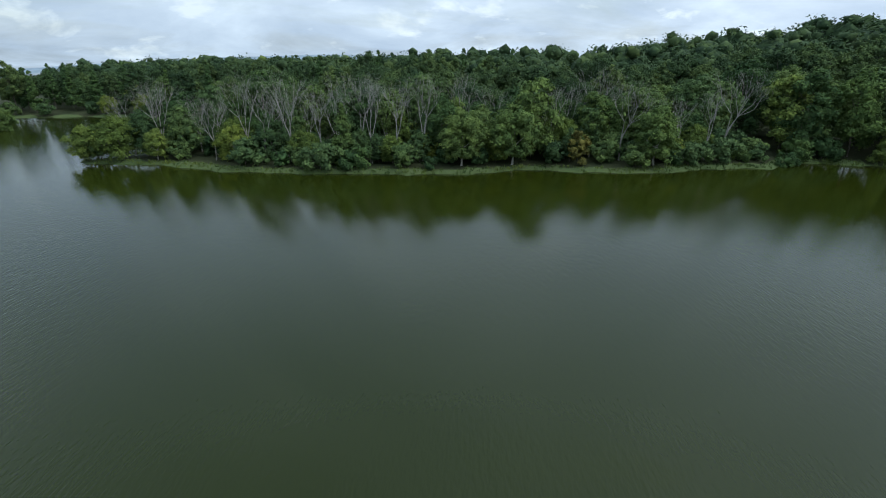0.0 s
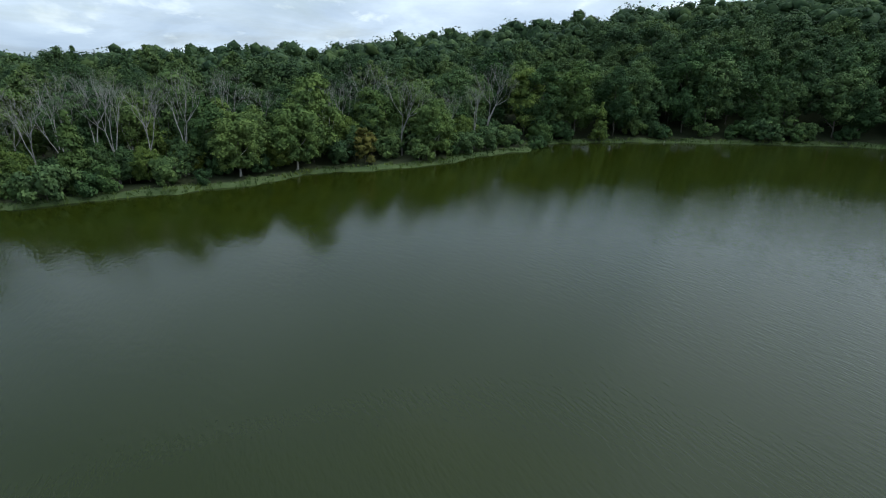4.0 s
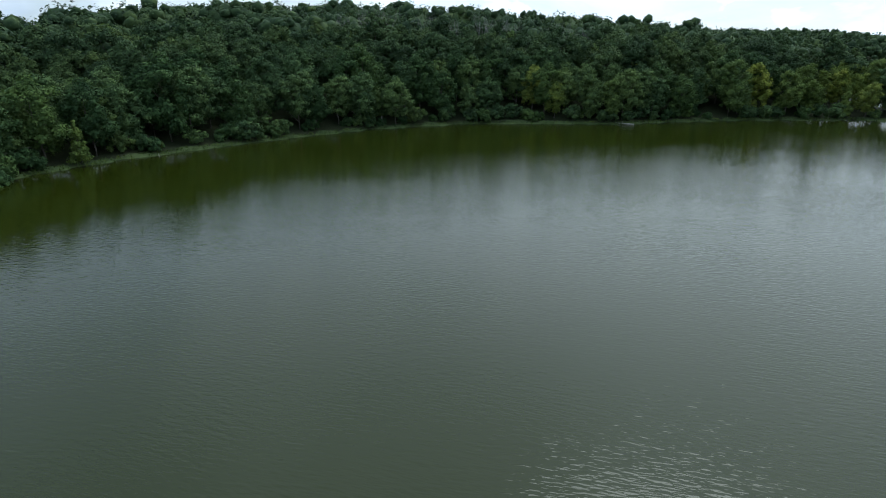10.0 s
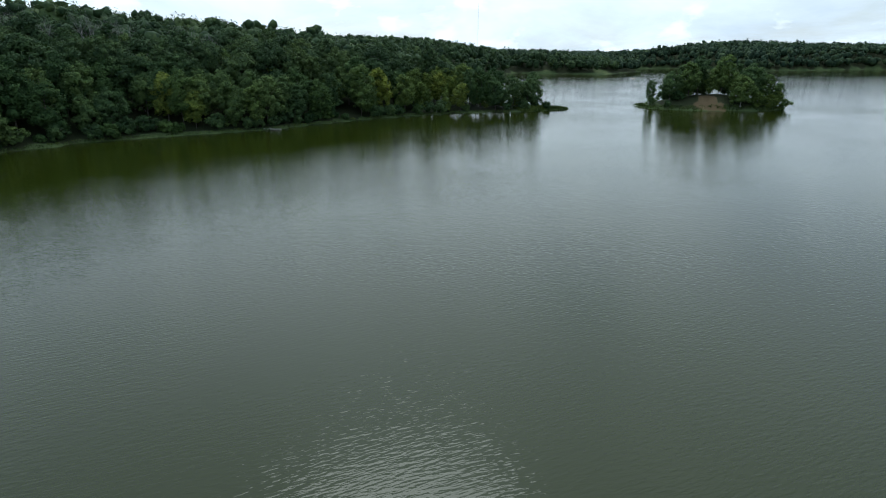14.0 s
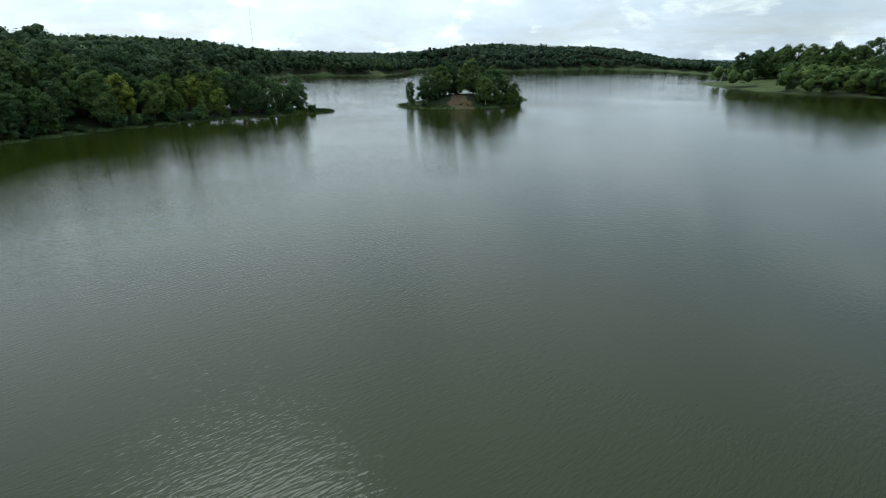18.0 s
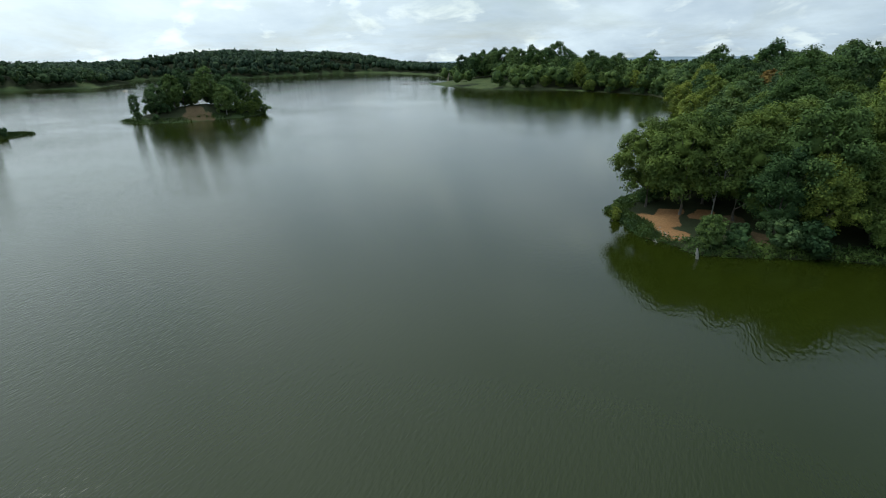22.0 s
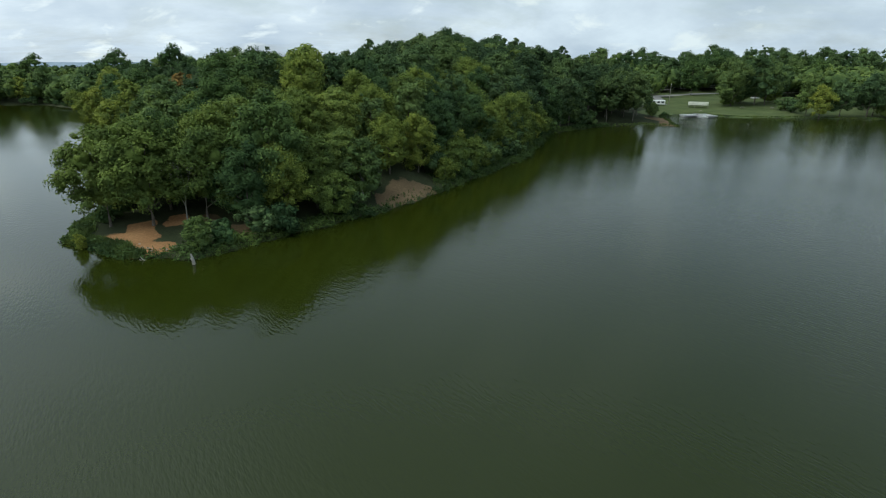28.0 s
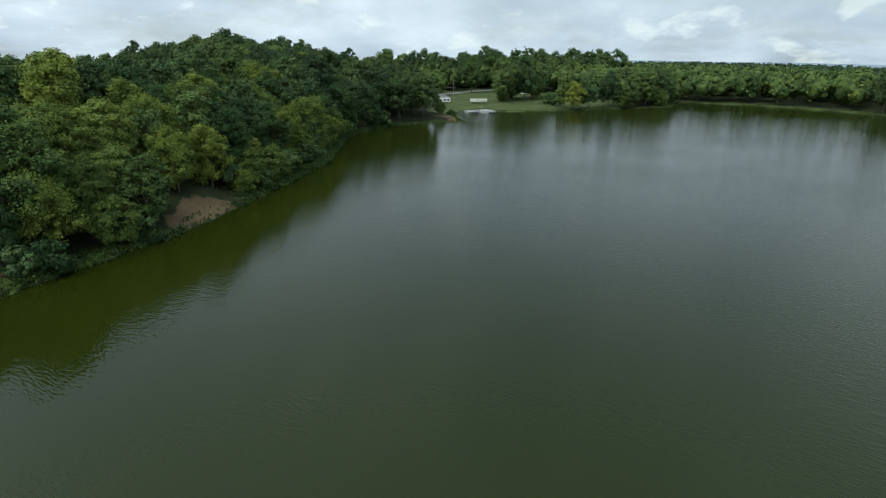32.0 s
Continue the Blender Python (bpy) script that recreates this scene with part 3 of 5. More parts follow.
def bare_tree(name, seed, tall, wide, label):
    """A dead tree: trunks that fork and fork again, with no leaves."""
    rng = np.random.default_rng(seed)
    root = tagged(new(name), label, "dead tree", "bare trees on the bank")

    def grow(bm, p, way, length, r, depth):
        pts, q = [tuple(p)], Vector(p)
        for _ in range(3):
            way = (way + Vector(rng.normal(0, 0.09, 3))).normalized()
            q = q + way * length / 3
            pts.append(tuple(q))
        limb(bm, pts, [r, r * 0.85, r * 0.7, r * 0.55], (5, 4, 3, 3, 3)[depth])
        if depth < 4:
            for _ in range(3 if depth < 3 else 2):
                w = (way + Vector(rng.normal(0, 0.34, 3)) + Vector((0, 0, 0.3))).normalized()
                grow(bm, q, w, length * rng.uniform(0.6, 0.8), r * 0.52, depth + 1)

    trunk = bmesh.new()
    limb(trunk, [(0, 0, -0.6), (0.1, 0, tall * 0.12), (0.05, 0.1, tall * 0.24)], [0.2, 0.16, 0.13], 7)
    part("trunk", trunk, BARK_DEAD, root)
    for _ in range(3):
        boughs = bmesh.new()
        grow(boughs, (0.05, 0.1, tall * 0.23), Vector((rng.normal(0, 0.24), rng.normal(0, 0.24), 1)).normalized(), tall * 0.24, 0.085, 0)
        part("branch", boughs, BARK_DEAD, root)
    return root


def stand(ob, x, y, size=1.0, turn=0.0, up=None):
    z = land_height(x, y) if up is None else up
    ob.matrix_basis = pose(x, y, z, 0, 0, turn) @ Matrix.Scale(size, 4)
    return ob


def another(ob, x, y, size=1.0, turn=0.0):
    m = pose(x, y, land_height(x, y), 0, 0, turn)
    made = copy_thing(ob, m)
    made.matrix_basis = m @ Matrix.Scale(size, 4)
    return made


# kinds of tree for the banks, each built once where it first stands
WOOD, SHRUBS = "trees of the wooded banks", "bushes along the banks"
KINDS = {
    "oak": make_tree("oak_tree", 11, 17, 5.8, 1.6, 6240, 0.34, LEAF, BARK, "broad green oak tree with a dense rounded crown", group=WOOD, clumps=79),
    "maple": make_tree("maple_tree", 12, 15, 5.2, 1.0, 6000, 0.33, LEAF, BARK, "mid green maple tree with a full leafy crown", group=WOOD, clumps=76),
    "dark": make_tree("oak_tree", 13, 18, 5.9, 1.8, 6480, 0.34, LEAF_DARK, BARK, "tall dark green oak tree with a heavy crown", group=WOOD, clumps=83),
    "ash": make_tree("ash_tree", 14, 18, 4.2, 2.6, 4560, 0.33, LEAF, BARK, "tall slender ash tree with loose green foliage", clumps=60, group=WOOD),
    "sycamore": make_tree("sycamore_tree", 15, 11, 4.4, 0.3, 6720, 0.28, LEAF_BRIGHT, BARK_PALE, "light green sycamore with a low round crown", clumps=91, group=WOOD),
    "bush": make_tree("bush", 16, 4.4, 2.9, 0.0, 2040, 0.25, LEAF, BARK, "dense green bush at the foot of the wood", clumps=25, thick=0.08, category="bush", group=SHRUBS),
    "low": make_tree("bush", 17, 3.2, 2.7, 0.0, 1800, 0.24, LEAF_DARK, BARK, "low dark green bush in the undergrowth", clumps=22, thick=0.07, category="bush", group=SHRUBS),
    "yellow": make_tree("cherry_tree", 18, 14, 4.4, 1.4, 5040, 0.32, LEAF_YELLOW, BARK, "yellowing tree among darker green woods", clumps=64, group=WOOD),
    "lime": make_tree("lime_tree", 19, 16, 4.6, 1.6, 5520, 0.33, LEAF_BRIGHT, BARK, "light green lime tree with an open crown", clumps=72, group=WOOD),
    "orange": make_tree("sumac_bush", 20, 6.5, 2.5, 0.2, 2280, 0.26, LEAF_AMBER, BARK, "bush turning orange and yellow before autumn", clumps=27, thick=0.1, category="bush"),
    "spruce": make_tree("young_spruce", 21, 11, 2.7, 0.4, 3600, 0.3, LEAF_BRIGHT, BARK, "young light green conifer with a pointed crown", form=cone_clumps, clumps=83, thick=0.16, category="conifer"),
    "pine": make_tree("pine_tree", 22, 21, 3.6, 3.0, 3120, 0.42, LEAF_DARK, BARK, "tall dark pine tree standing above the wood", form=cone_clumps, clumps=76, thick=0.22, category="pine", group="pines"),
    "oak_near": make_tree("oak_tree", 41, 16, 5.7, 1.0, 12600, 0.23, LEAF_POINT_SUNLIT, BARK, "broad green oak tree leaning over the water", clumps=114, group=WOOD),
    "maple_near": make_tree("maple_tree", 42, 15, 4.8, 0.9, 11400, 0.22, LEAF_POINT_SUNLIT, BARK, "leafy green maple tree on the wooded point", clumps=102, group=WOOD),
    "dark_near": make_tree("oak_tree", 43, 17, 5.7, 1.2, 12600, 0.23, LEAF_DARK, BARK, "dark green oak tree on the wooded point", clumps=114, group=WOOD),
    "lime_near": make_tree("lime_tree", 44, 15, 4.7, 1.0, 10800, 0.22, LEAF_BRIGHT, BARK, "light green lime tree with layered foliage", clumps=102, group=WOOD),
    "shade": make_tree("oak_tree", 50, 15.5, 5.6, 2.6, 11500, 0.23, LEAF_POINT_SUNLIT, BARK, "green oak tree shading bare sandy ground", clumps=104, group=WOOD),
    "alder": make_tree("alder_tree", 45, 8.5, 4.2, 0.0, 7200, 0.22, LEAF_POINT_SUNLIT, BARK, "low spreading alder with boughs down to the water", clumps=83, thick=0.16, group=WOOD),
    "hill_oak": make_tree("white_oak_tree", 46, 19, 5.9, 4.0, 5040, 0.38, LEAF_HILL_DIMMED, BARK, "green oak tree with a domed crown on the hillside", clumps=76, group=WOOD),
    "hill_maple": make_tree("sugar_maple_tree", 47, 17.5, 5.2, 3.5, 4560, 0.37, LEAF_HILL_DIMMED, BARK, "dense green maple tree on the wooded hillside", clumps=68, group=WOOD),
    "hill_hickory": make_tree("hickory_tree", 48, 20.5, 4.9, 5.0, 4560, 0.37, LEAF_HILL_DIMMED, BARK, "tall narrow hickory tree rising from the wooded slope", clumps=64, group=WOOD),
    "hill_beech": make_tree("beech_tree", 49, 18, 6.6, 4.0, 5520, 0.38, LEAF_HILL_DIMMED, BARK, "wide spreading beech tree in the hillside wood", clumps=87, group=WOOD),
    "bare": bare_tree("bare_tree", 31, 14, 4, "dead grey tree with bare forked branches"),
    "bare2": bare_tree("bare_tree", 35, 14, 4, "leafless grey tree with thin upright branches"),
}

# ---- the woods ----
CLEARINGS = [
    (-20.5, -85, 5.5), (-16, -90, 4), (-37, -190, 9), (-44, -197, 9), (-51, -204, 8), (-36, -205, 5), (-46, -212, 5), (-54, -214, 5), (-25, -80, 3.5), (-66, -84.5, 6), (-72, -87.5, 6), (178, -187, 4.5), (150, -493, 22), (180, -502, 22), (124, -460, 22), (92, -448, 10),
    (470, -877, 9), (430, -852, 13), (385, -818, 20), (340, -778, 20), (295, -743, 20), (255, -708, 20), (222, -675, 18), (495, -866, 6),
    (-262, -158, 20), (-285, -140, 26), (-310, -115, 20), (-300, -165, 28), (-325, -145, 22), (-330, -190, 16), (-238, -152, 16), (-280, -185, 20), (-310, -198, 12), (-350, -188, 12), (-216, -134, 11),
    (205, -129, 8), (538, -396, 14), (-136, 145, 6), (203, -171, 8),
]
rng = np.random.default_rng(5)
used, taken = set(), []


def scatter(rng, box, gap, test):
    """Spots at least gap apart, on a shaken grid, where the test holds."""
    x0, y0, x1, y1 = box
    gx, gy = np.meshgrid(np.arange(x0, x1, gap), np.arange(y0, y1, gap))
    gx = gx.ravel() + rng.uniform(-0.36, 0.36, gx.size) * gap
    gy = gy.ravel() + rng.uniform(-0.36, 0.36, gy.size) * gap
    d = inland(gx, gy)
    keep = test(gx, gy, d)
    for px, py, rad in CLEARINGS + taken:
        keep &= (gx - px) ** 2 + (gy - py) ** 2 > rad * rad
    return gx[keep], gy[keep], d[keep]


def plant(kind, x, y, size=1.0, turn=None, label=""):
    """The first of a kind is the one that was built, the rest are copies."""
    turn = rng.uniform(0, 360) if turn is None else turn
    made = another(KINDS[kind], x, y, size, turn) if kind in used else stand(KINDS[kind], x, y, size, turn)
    used.add(kind)
    if label:
        made["label"] = label
    return made


# trees that stand out along the banks: kind, x, y, size
SINGLE = [
    ("sycamore", -4, 105.5, 0.92), ("sycamore", 6, 108, 1.02), ("sycamore", 34, 110, 1.0), ("orange", 19, 109, 1.0), ("spruce", -27, 104, 1.05), ("sycamore", -78, 106, 0.62), ("alder", -80, 105, 0.8), ("alder", -74, 106.5, 1.0), ("maple", -70, 109, 0.62), ("oak", -62, 109.5, 0.6),
    ("sycamore", -66, 106, 0.55), ("lime", 10, 113, 1.0), ("spruce", 82, 117, 0.8), ("yellow", 184, 30, 1.05), ("yellow", 180, 22, 0.8), ("lime", 199, -36, 1.15),
    ("yellow", 205, -45, 1.15), ("spruce", 207, -74, 0.9), ("sycamore", 158, 76, 0.9), ("lime_near", -60, -97, 1.0), ("yellow", -90, -100, 0.62),
    ("sycamore", -135, 146, 0.7), ("yellow", -140, 149, 0.5), ("sycamore", 560, -392, 0.8), ("yellow", 570, -408, 0.7), ("sycamore", 552, -378, 0.7), ("lime", 580, -425, 0.6), ("sycamore", -60, -86, 0.95), ("sycamore", -30.5, -75.5, 0.42), ("lime", 66, 127, 1.0), ("sycamore", -16.5, -89.5, 0.19), ("yellow", -16.8, -86.8, 0.19), ("oak_near", -69, -92.5, 0.72), ("maple_near", -77, -95, 0.78), ("alder", -61, -88, 0.6), ("alder", 208, -108, 0.7), ("alder", 210, -100, 0.8), ("bush", 212, -112, 1.1), ("bush", 207, -117, 1.1), ("alder", 209, -93, 0.8), ("dark", 69, 124, 0.95), ("dark", 78, 122, 0.95), ("low", 66, 120, 1.3), ("low", 72, 120.5, 1.3), ("dark", 88, 119, 0.9), ("low", 62, 115, 1.0),
    ("maple", 204.5, -96, 0.85), ("oak", 203.5, -104, 0.8), ("dark", 207, -90, 0.9), ("maple", 205.5, -112, 0.8), ("oak", 210, -117, 0.85), ("bush", 201.5, -108, 1.0), ("low", 201.5, -100, 1.0),
]
for kind, x, y, size in SINGLE:
    plant(kind, x, y, size)
    taken.append((x, y, (2.4 if kind in ("sycamore", "orange", "spruce") else 4.5) * size))
BARE = [(46, 116, 1.2), (50, 117, 1.25), (-48, 108.5, 1.0), (-45, 110.5, 0.9), (-40, 109.5, 0.85), (-36, 111.5, 0.9), (-33, 109.5, 1.0), (-25, 111.5, 0.98), (-20, 113.5, 0.9), (-4, 117.5, 1.05), (-9, 115.5, 0.9), (-73, 109.5, 0.9), (-69, 112.5, 0.85), (-56, 111.5, 0.9), (-15, 114.5, 0.8), (36, 121.5, 1.0), (18, 120.5, 1.0), (24, 123.5, 1.05), (-61, 114.5, 0.9), (-30, 115.5, 1.05), (2, 121.5, 1.1), (-52, 114.5, 1.0), (-66, 108.5, 0.95), (-54, 106.5, 0.9), (-38, 106, 1.1), (-29, 107, 1.15), (-17, 108, 1.1), (-12, 109, 1.0), (14, 116, 1.1), (28, 113, 1.0), (40, 115, 1.05), (-43, 105.5, 1.0), (-22, 106.5, 1.0)]
for k, (x, y, size) in enumerate(BARE):
    plant("bare2" if k % 2 else "bare", x, y, size * (0.95 + 0.09 * (k * 7 % 5)))
    taken.append((x, y, 1.2))

# the point near by: leaning shade trees over the sand
for kind, x, y, size in (("shade", -21, -94.5, 0.95), ("shade", -26.5, -90, 1.0), ("shade", -34, -87.5, 0.9), ("dark_near", -39, -83, 0.72), ("oak_near", -45, -83, 0.74), ("maple_near", -51, -85, 0.8), ("maple_near", -36, -93, 1.05), ("oak_near", -28, -100, 0.95), ("lime_near", -57, -88, 0.8), ("bare", -31, -87.5, 0.78)):
    plant(kind, x, y, size)
    taken.append((x, y, 4.0))
# the island's trees, mostly lighter kinds in place of the haze over them
for kind, x, y, size in (("ash", 197, -172, 0.62), ("maple", 191, -178, 0.85), ("lime", 187, -185, 0.95), ("oak", 190, -193, 0.95), ("lime", 183, -200, 1.05), ("sycamore", 169.5, -198, 1.1), ("maple", 173, -206, 1.0), ("lime", 168.5, -212, 0.8), ("ash", 178, -216, 0.85),
                         ("sycamore", 174, -201, 0.9), ("alder", 167, -205, 0.75), ("alder", 168, -216, 0.8), ("ash", 194, -187, 0.85), ("bush", 194, -170.5, 0.8), ("ash", 170, -221, 0.6), ("lime", 191, -207, 0.85), ("alder", 165, -210, 0.7), ("bush", 186, -173, 0.6), ("bush", 167, -220, 1.1),
                         ("maple", 198, -199, 0.85), ("ash", 187, -212, 0.9), ("lime", 182, -194, 0.7), ("bush", 191, -185, 1.2), ("bush", 196, -192, 1.3), ("bush", 193, -180, 1.1), ("bush", 200, -183, 1.2), ("alder", 200, -190, 0.6), ("bush", 196, -202, 1.3), ("bush", 186, -206, 1.2), ("bush", 192, -198, 1.3), ("low", 188, -180, 1.2)):
    plant(kind, x, y, size)
taken.append((185, -197, 30))


def front(x, y, d):
    return (np.hypot(x + 10, y) < 250) & ~((x < -72) & (y > 100)) & ~((x > 225) | (x < -185))


# the front rows, tree by tree
taken += [(x, y, 4.2) for x, y, _ in BARE]
fx, fy, fd = scatter(rng, (-190, -170, 230, 150), 7.6, lambda x, y, d: (d > 4.2) & (d < 20) & front(x, y, d) & ~((y < -120) & (x > -60)))
for x, y, d in zip(fx, fy, fd):
    grey = x < 52 and y > 90
    kind = str(rng.choice(["oak", "maple", "dark", "ash", "lime", "yellow"], p=[0.2, 0.24, 0.08, 0.2, 0.2, 0.08] if x > 150 and y < -20 else [0.24, 0.2, 0.4, 0.11, 0.04, 0.01] if x > 100 else [0.3, 0.24, 0.22, 0.14, 0.07, 0.03]))
    if y < -60 and x > -130 and kind in ("oak", "maple", "dark", "lime"):
        kind += "_near"
    plant(kind, x, y, rng.uniform(0.78, 1.08) * (0.72 + 0.012 * d if grey else 0.9 if d < 9 else 1.0))
del taken[-len(BARE):]
# leafless tops that stand out of the hill's skyline
for bearing, out, size in ((66, 238, 1.5), (68.5, 240, 1.7), (70, 244, 1.6), (74, 236, 1.7), (76, 240, 1.5), (79, 238, 1.75), (80.5, 242, 1.6), (82, 236, 1.7), (87, 240, 1.65), (88.5, 236, 1.55)):
    plant("bare2", -12 + out * math.sin(radians(bearing)), 11 + out * math.cos(radians(bearing)), size)
# the near point's inner trees, and the bank that runs away behind it
def inner(x, y, d):
    return (x > -165) & (x < 0) & (y < -60) & (y > -175) & (d < 44)


ix, iy, idist = scatter(rng, (-165, -175, 0, -60), 8.0, lambda x, y, d: (d >= 20) & inner(x, y, d))
for x, y, d in zip(ix, iy, idist):
    kind = str(rng.choice(["oak", "maple", "dark", "lime", "ash", "yellow"], p=[0.3, 0.26, 0.18, 0.14, 0.08, 0.04]))
    plant(kind + "_near" if d < 30 and kind in ("oak", "maple", "dark", "lime") else kind, x, y, rng.uniform(0.78, 1.12))
jx, jy, jd = scatter(rng, (-90, -330, 5, -118), 7.0, lambda x, y, d: (d > 3.0) & (d < 19) & ~inner(x, y, d))
for x, y, d in zip(jx, jy, jd):
    plant(str(rng.choice(["oak", "maple", "dark", "lime", "yellow", "alder"], p=[0.28, 0.26, 0.2, 0.1, 0.04, 0.12])), x, y, rng.uniform(0.6, 0.85) if d < 8 else rng.uniform(0.8, 1.05))
kx, ky, _ = scatter(rng, (-70, -425, 40, -118), 5.2, lambda x, y, d: (d > 0.9) & (d < 3.4) & ~inner(x, y, d))
for x, y in zip(kx, ky):
    plant("alder" if rng.random() < 0.35 else "bush", x, y, rng.uniform(0.6, 1.1))
# greenery behind the dead trees
gx, gy, gd = scatter(rng, (-84, 98, 56, 135), 6.0, lambda x, y, d: (d > 14.5) & (d < 21))
for x, y, d in zip(gx, gy, gd):
    plant(str(rng.choice(["oak", "maple", "dark", "lime", "alder"], p=[0.28, 0.26, 0.22, 0.1, 0.14])), x, y, rng.uniform(0.55, 0.78))
# low boughs along the near point
ax, ay, ad = scatter(rng, (-150, -140, -8, -66), 5.2, lambda x, y, d: (d > 2.6) & (d < 7.5) & ~((x > -37) & (y > -98)) & (np.hypot(x + 69, y + 86) > 8.5))
for x, y in zip(ax, ay):
    plant("alder", x, y, rng.uniform(0.55, 0.95))
bx, by, bd = scatter(rng, (-190, -170, 230, 150), 4.2, lambda x, y, d: (d > 2.4) & (d < 6.5) & front(x, y, d) & ~((y < -120) & (x > -60)))
for x, y in zip(bx, by):
    plant("bush" if rng.random() < 0.55 else "low", x, y, rng.uniform(0.6, 1.25))

ux, uy, ud = scatter(rng, (-84, 98, 56, 130), 4.2, lambda x, y, d: (d >= 5.5) & (d < 17))
for x, y, d in zip(ux, uy, ud):
    kind = str(rng.choice(["bush", "low", "alder", "maple", "ash", "dark"], p=[0.3, 0.16, 0.24, 0.1, 0.1, 0.1]))
    plant(kind, x, y, {"bush": 1.0, "low": 1.2, "alder": 0.75}.get(kind, 0.5) * rng.uniform(0.75, 1.2) * (0.8 + 0.02 * d))
vx, vy, vd = scatter(rng, (-200, 100, -62, 200), 5.0, lambda x, y, d: (d > 2.2) & (d < 6.5) & ~((x > -72) & (y < 112)))
for x, y in zip(vx, vy):
    plant("alder" if rng.random() < 0.3 else "bush", x, y, rng.uniform(0.7, 1.2))


def wood(name, spots, tall, leaves, leaf, mat, label, seed, clumps=8, level=2, grade=None):
    """A wood of many crowns as one piece: each a rough dome with boughs and leaves over it."""
    rng = np.random.default_rng(seed)
    cards, lumps = [[], [], 0], [[], [], 0]
    x, y, d = spots
    dome_v, dome_f = LUMPS[level]

    def pile_on(pile, v, f, at):
        pile[0].append(v + at)
        pile[1].append(f + pile[2])
        pile[2] += len(v)

    for px, py, pd, pz in zip(x, y, d, height(x, y)):
        t = tall * rng.uniform(0.74, 1.14) * (growth(px, py, pd) if grade else 1.0)
        w = t * rng.uniform(0.32, 0.48)
        at, size = np.array([px, py, pz]), np.array([w * rng.uniform(0.85, 1.15), w * rng.uniform(0.85, 1.15), t * 0.46])
        heart = np.array([0, 0, t * 0.48])
        pile_on(lumps, heart + dome_v * size * rng.uniform(0.42, 0.74, (len(dome_v), 1)), dome_f, at)
        way = rng.normal(0, 1, (clumps, 3))
        way[:, 2] = np.abs(way[:, 2]) * 0.9 - 0.35
        way /= np.linalg.norm(way, axis=1, keepdims=True)
        pts, reach = heart + way * size * 0.7, w * rng.uniform(0.3, 0.48, clumps)
        pile_on(lumps, *inner_leaves(rng, pts, reach * 0.84), at)
        pile_on(cards, *crown_cards(rng, pts, reach, leaves // 2, leaf, heart, fray=0.2), at)
        over = rng.normal(0, 1, (leaves - leaves // 2, 3)) + (0, 0, 0.5)
        over /= np.linalg.norm(over, axis=1, keepdims=True)
        pile_on(cards, *leaf_cards(rng, heart + over * size * rng.uniform(0.58, 0.9, (len(over), 1)), over + (0, 0, 0.2), leaf), at)
    ob = new(name, sheet(name, *((np.concatenate(p[0]), np.concatenate(p[1])) for p in (cards, lumps))))
    ob.data.materials.append(mat)
    return tagged(ob, label, "woodland", kind="stuff")


def growth(x, y, d):
    """How tall the trees are: younger round the inlet, on the point and towards the northern bank."""
    if x < 110 and y > 95:
        return min(1.0, 0.56 + 0.0052 * d) * (0.9 if x < -50 and y > 140 else 1.0)
    return 0.88 if x < -40 and y < -100 else 1.0


def away(x, y):
    return np.hypot(x + 14, y - 4)


def unseen(x, y):
    """Land behind the start of the walk that is never looked at."""
    return (x < -190) & (y > 60) | (y > 420)


behind = scatter(rng, (-260, -340, 420, 380), 8.6, lambda x, y, d: (d >= 19) & ~inner(x, y, d) & (d < 130) & (away(x, y) < 340) & ~((x < -110) & (y > -110) & (y < 120)) & ~((x < -200) & (y > -230) & (y < 120)) & ~unseen(x, y))
near_slope = (behind[2] < 62) & (away(behind[0], behind[1]) < 270)
for x, y, d in zip(*(a[near_slope] for a in behind)):
    plant(str(rng.choice(["hill_oak", "hill_maple", "hill_hickory", "hill_beech", "yellow", "lime"], p=[0.3, 0.25, 0.17, 0.2, 0.03, 0.05])), x, y, growth(x, y, d) * rng.uniform(0.82, 1.1))
woodland = wood("woodland", [a[~near_slope] for a in behind], 19.2, 350, 0.64, LEAF_FAR_DIMMED, "dense green broadleaf woodland on the rising banks", 21, 9, 2, True)
mid = scatter(rng, (-620, -760, 700, 520), 9.5, lambda x, y, d: (d > 3) & (d < 170) & ((away(x, y) >= 340) | (x < -110) & (d > 4) & (y < 120) | (x < -72) & (y > 100) & (d < 19)) & (away(x, y) < 720) & ~unseen(x, y))
east = mid[0] > 225
close = (away(mid[0], mid[1]) < 330) & ~east
for x, y, d in zip(*(a[close] for a in mid)):
    north = y > 90
    kind = str(rng.choice(["hill_oak", "hill_maple", "hill_hickory", "hill_beech", "pine", "lime", "maple"], p=[0.2, 0.16, 0.1, 0.14, 0.28, 0.04, 0.08] if north else [0.22, 0.24, 0.08, 0.2, 0.0, 0.1, 0.16]))
    plant(kind, x, y, rng.uniform(0.6, 0.82) if north else rng.uniform(0.75, 1.05))
south_wood = wood("far_woodland", [a[~east & ~close] for a in mid], 17.5, 110, 1.0, LEAF_SOUTH_SUNLIT, "mixed green woodland on the far shores", 22, 4)
east_wood = wood("hill_woodland", [a[east] for a in mid], 16, 84, 1.0, LEAF_FAR_DIMMED, "dark green woodland on the hills across the inlet", 25, 4)
rim = scatter(rng, (-1500, -1500, 1300, 900), 9.6, lambda x, y, d: (d > 1) & (d < 190) & (away(x, y) >= 720) & (away(x, y) < 1450) & ~unseen(x, y) & ~((x < 0) & (y > -200)))
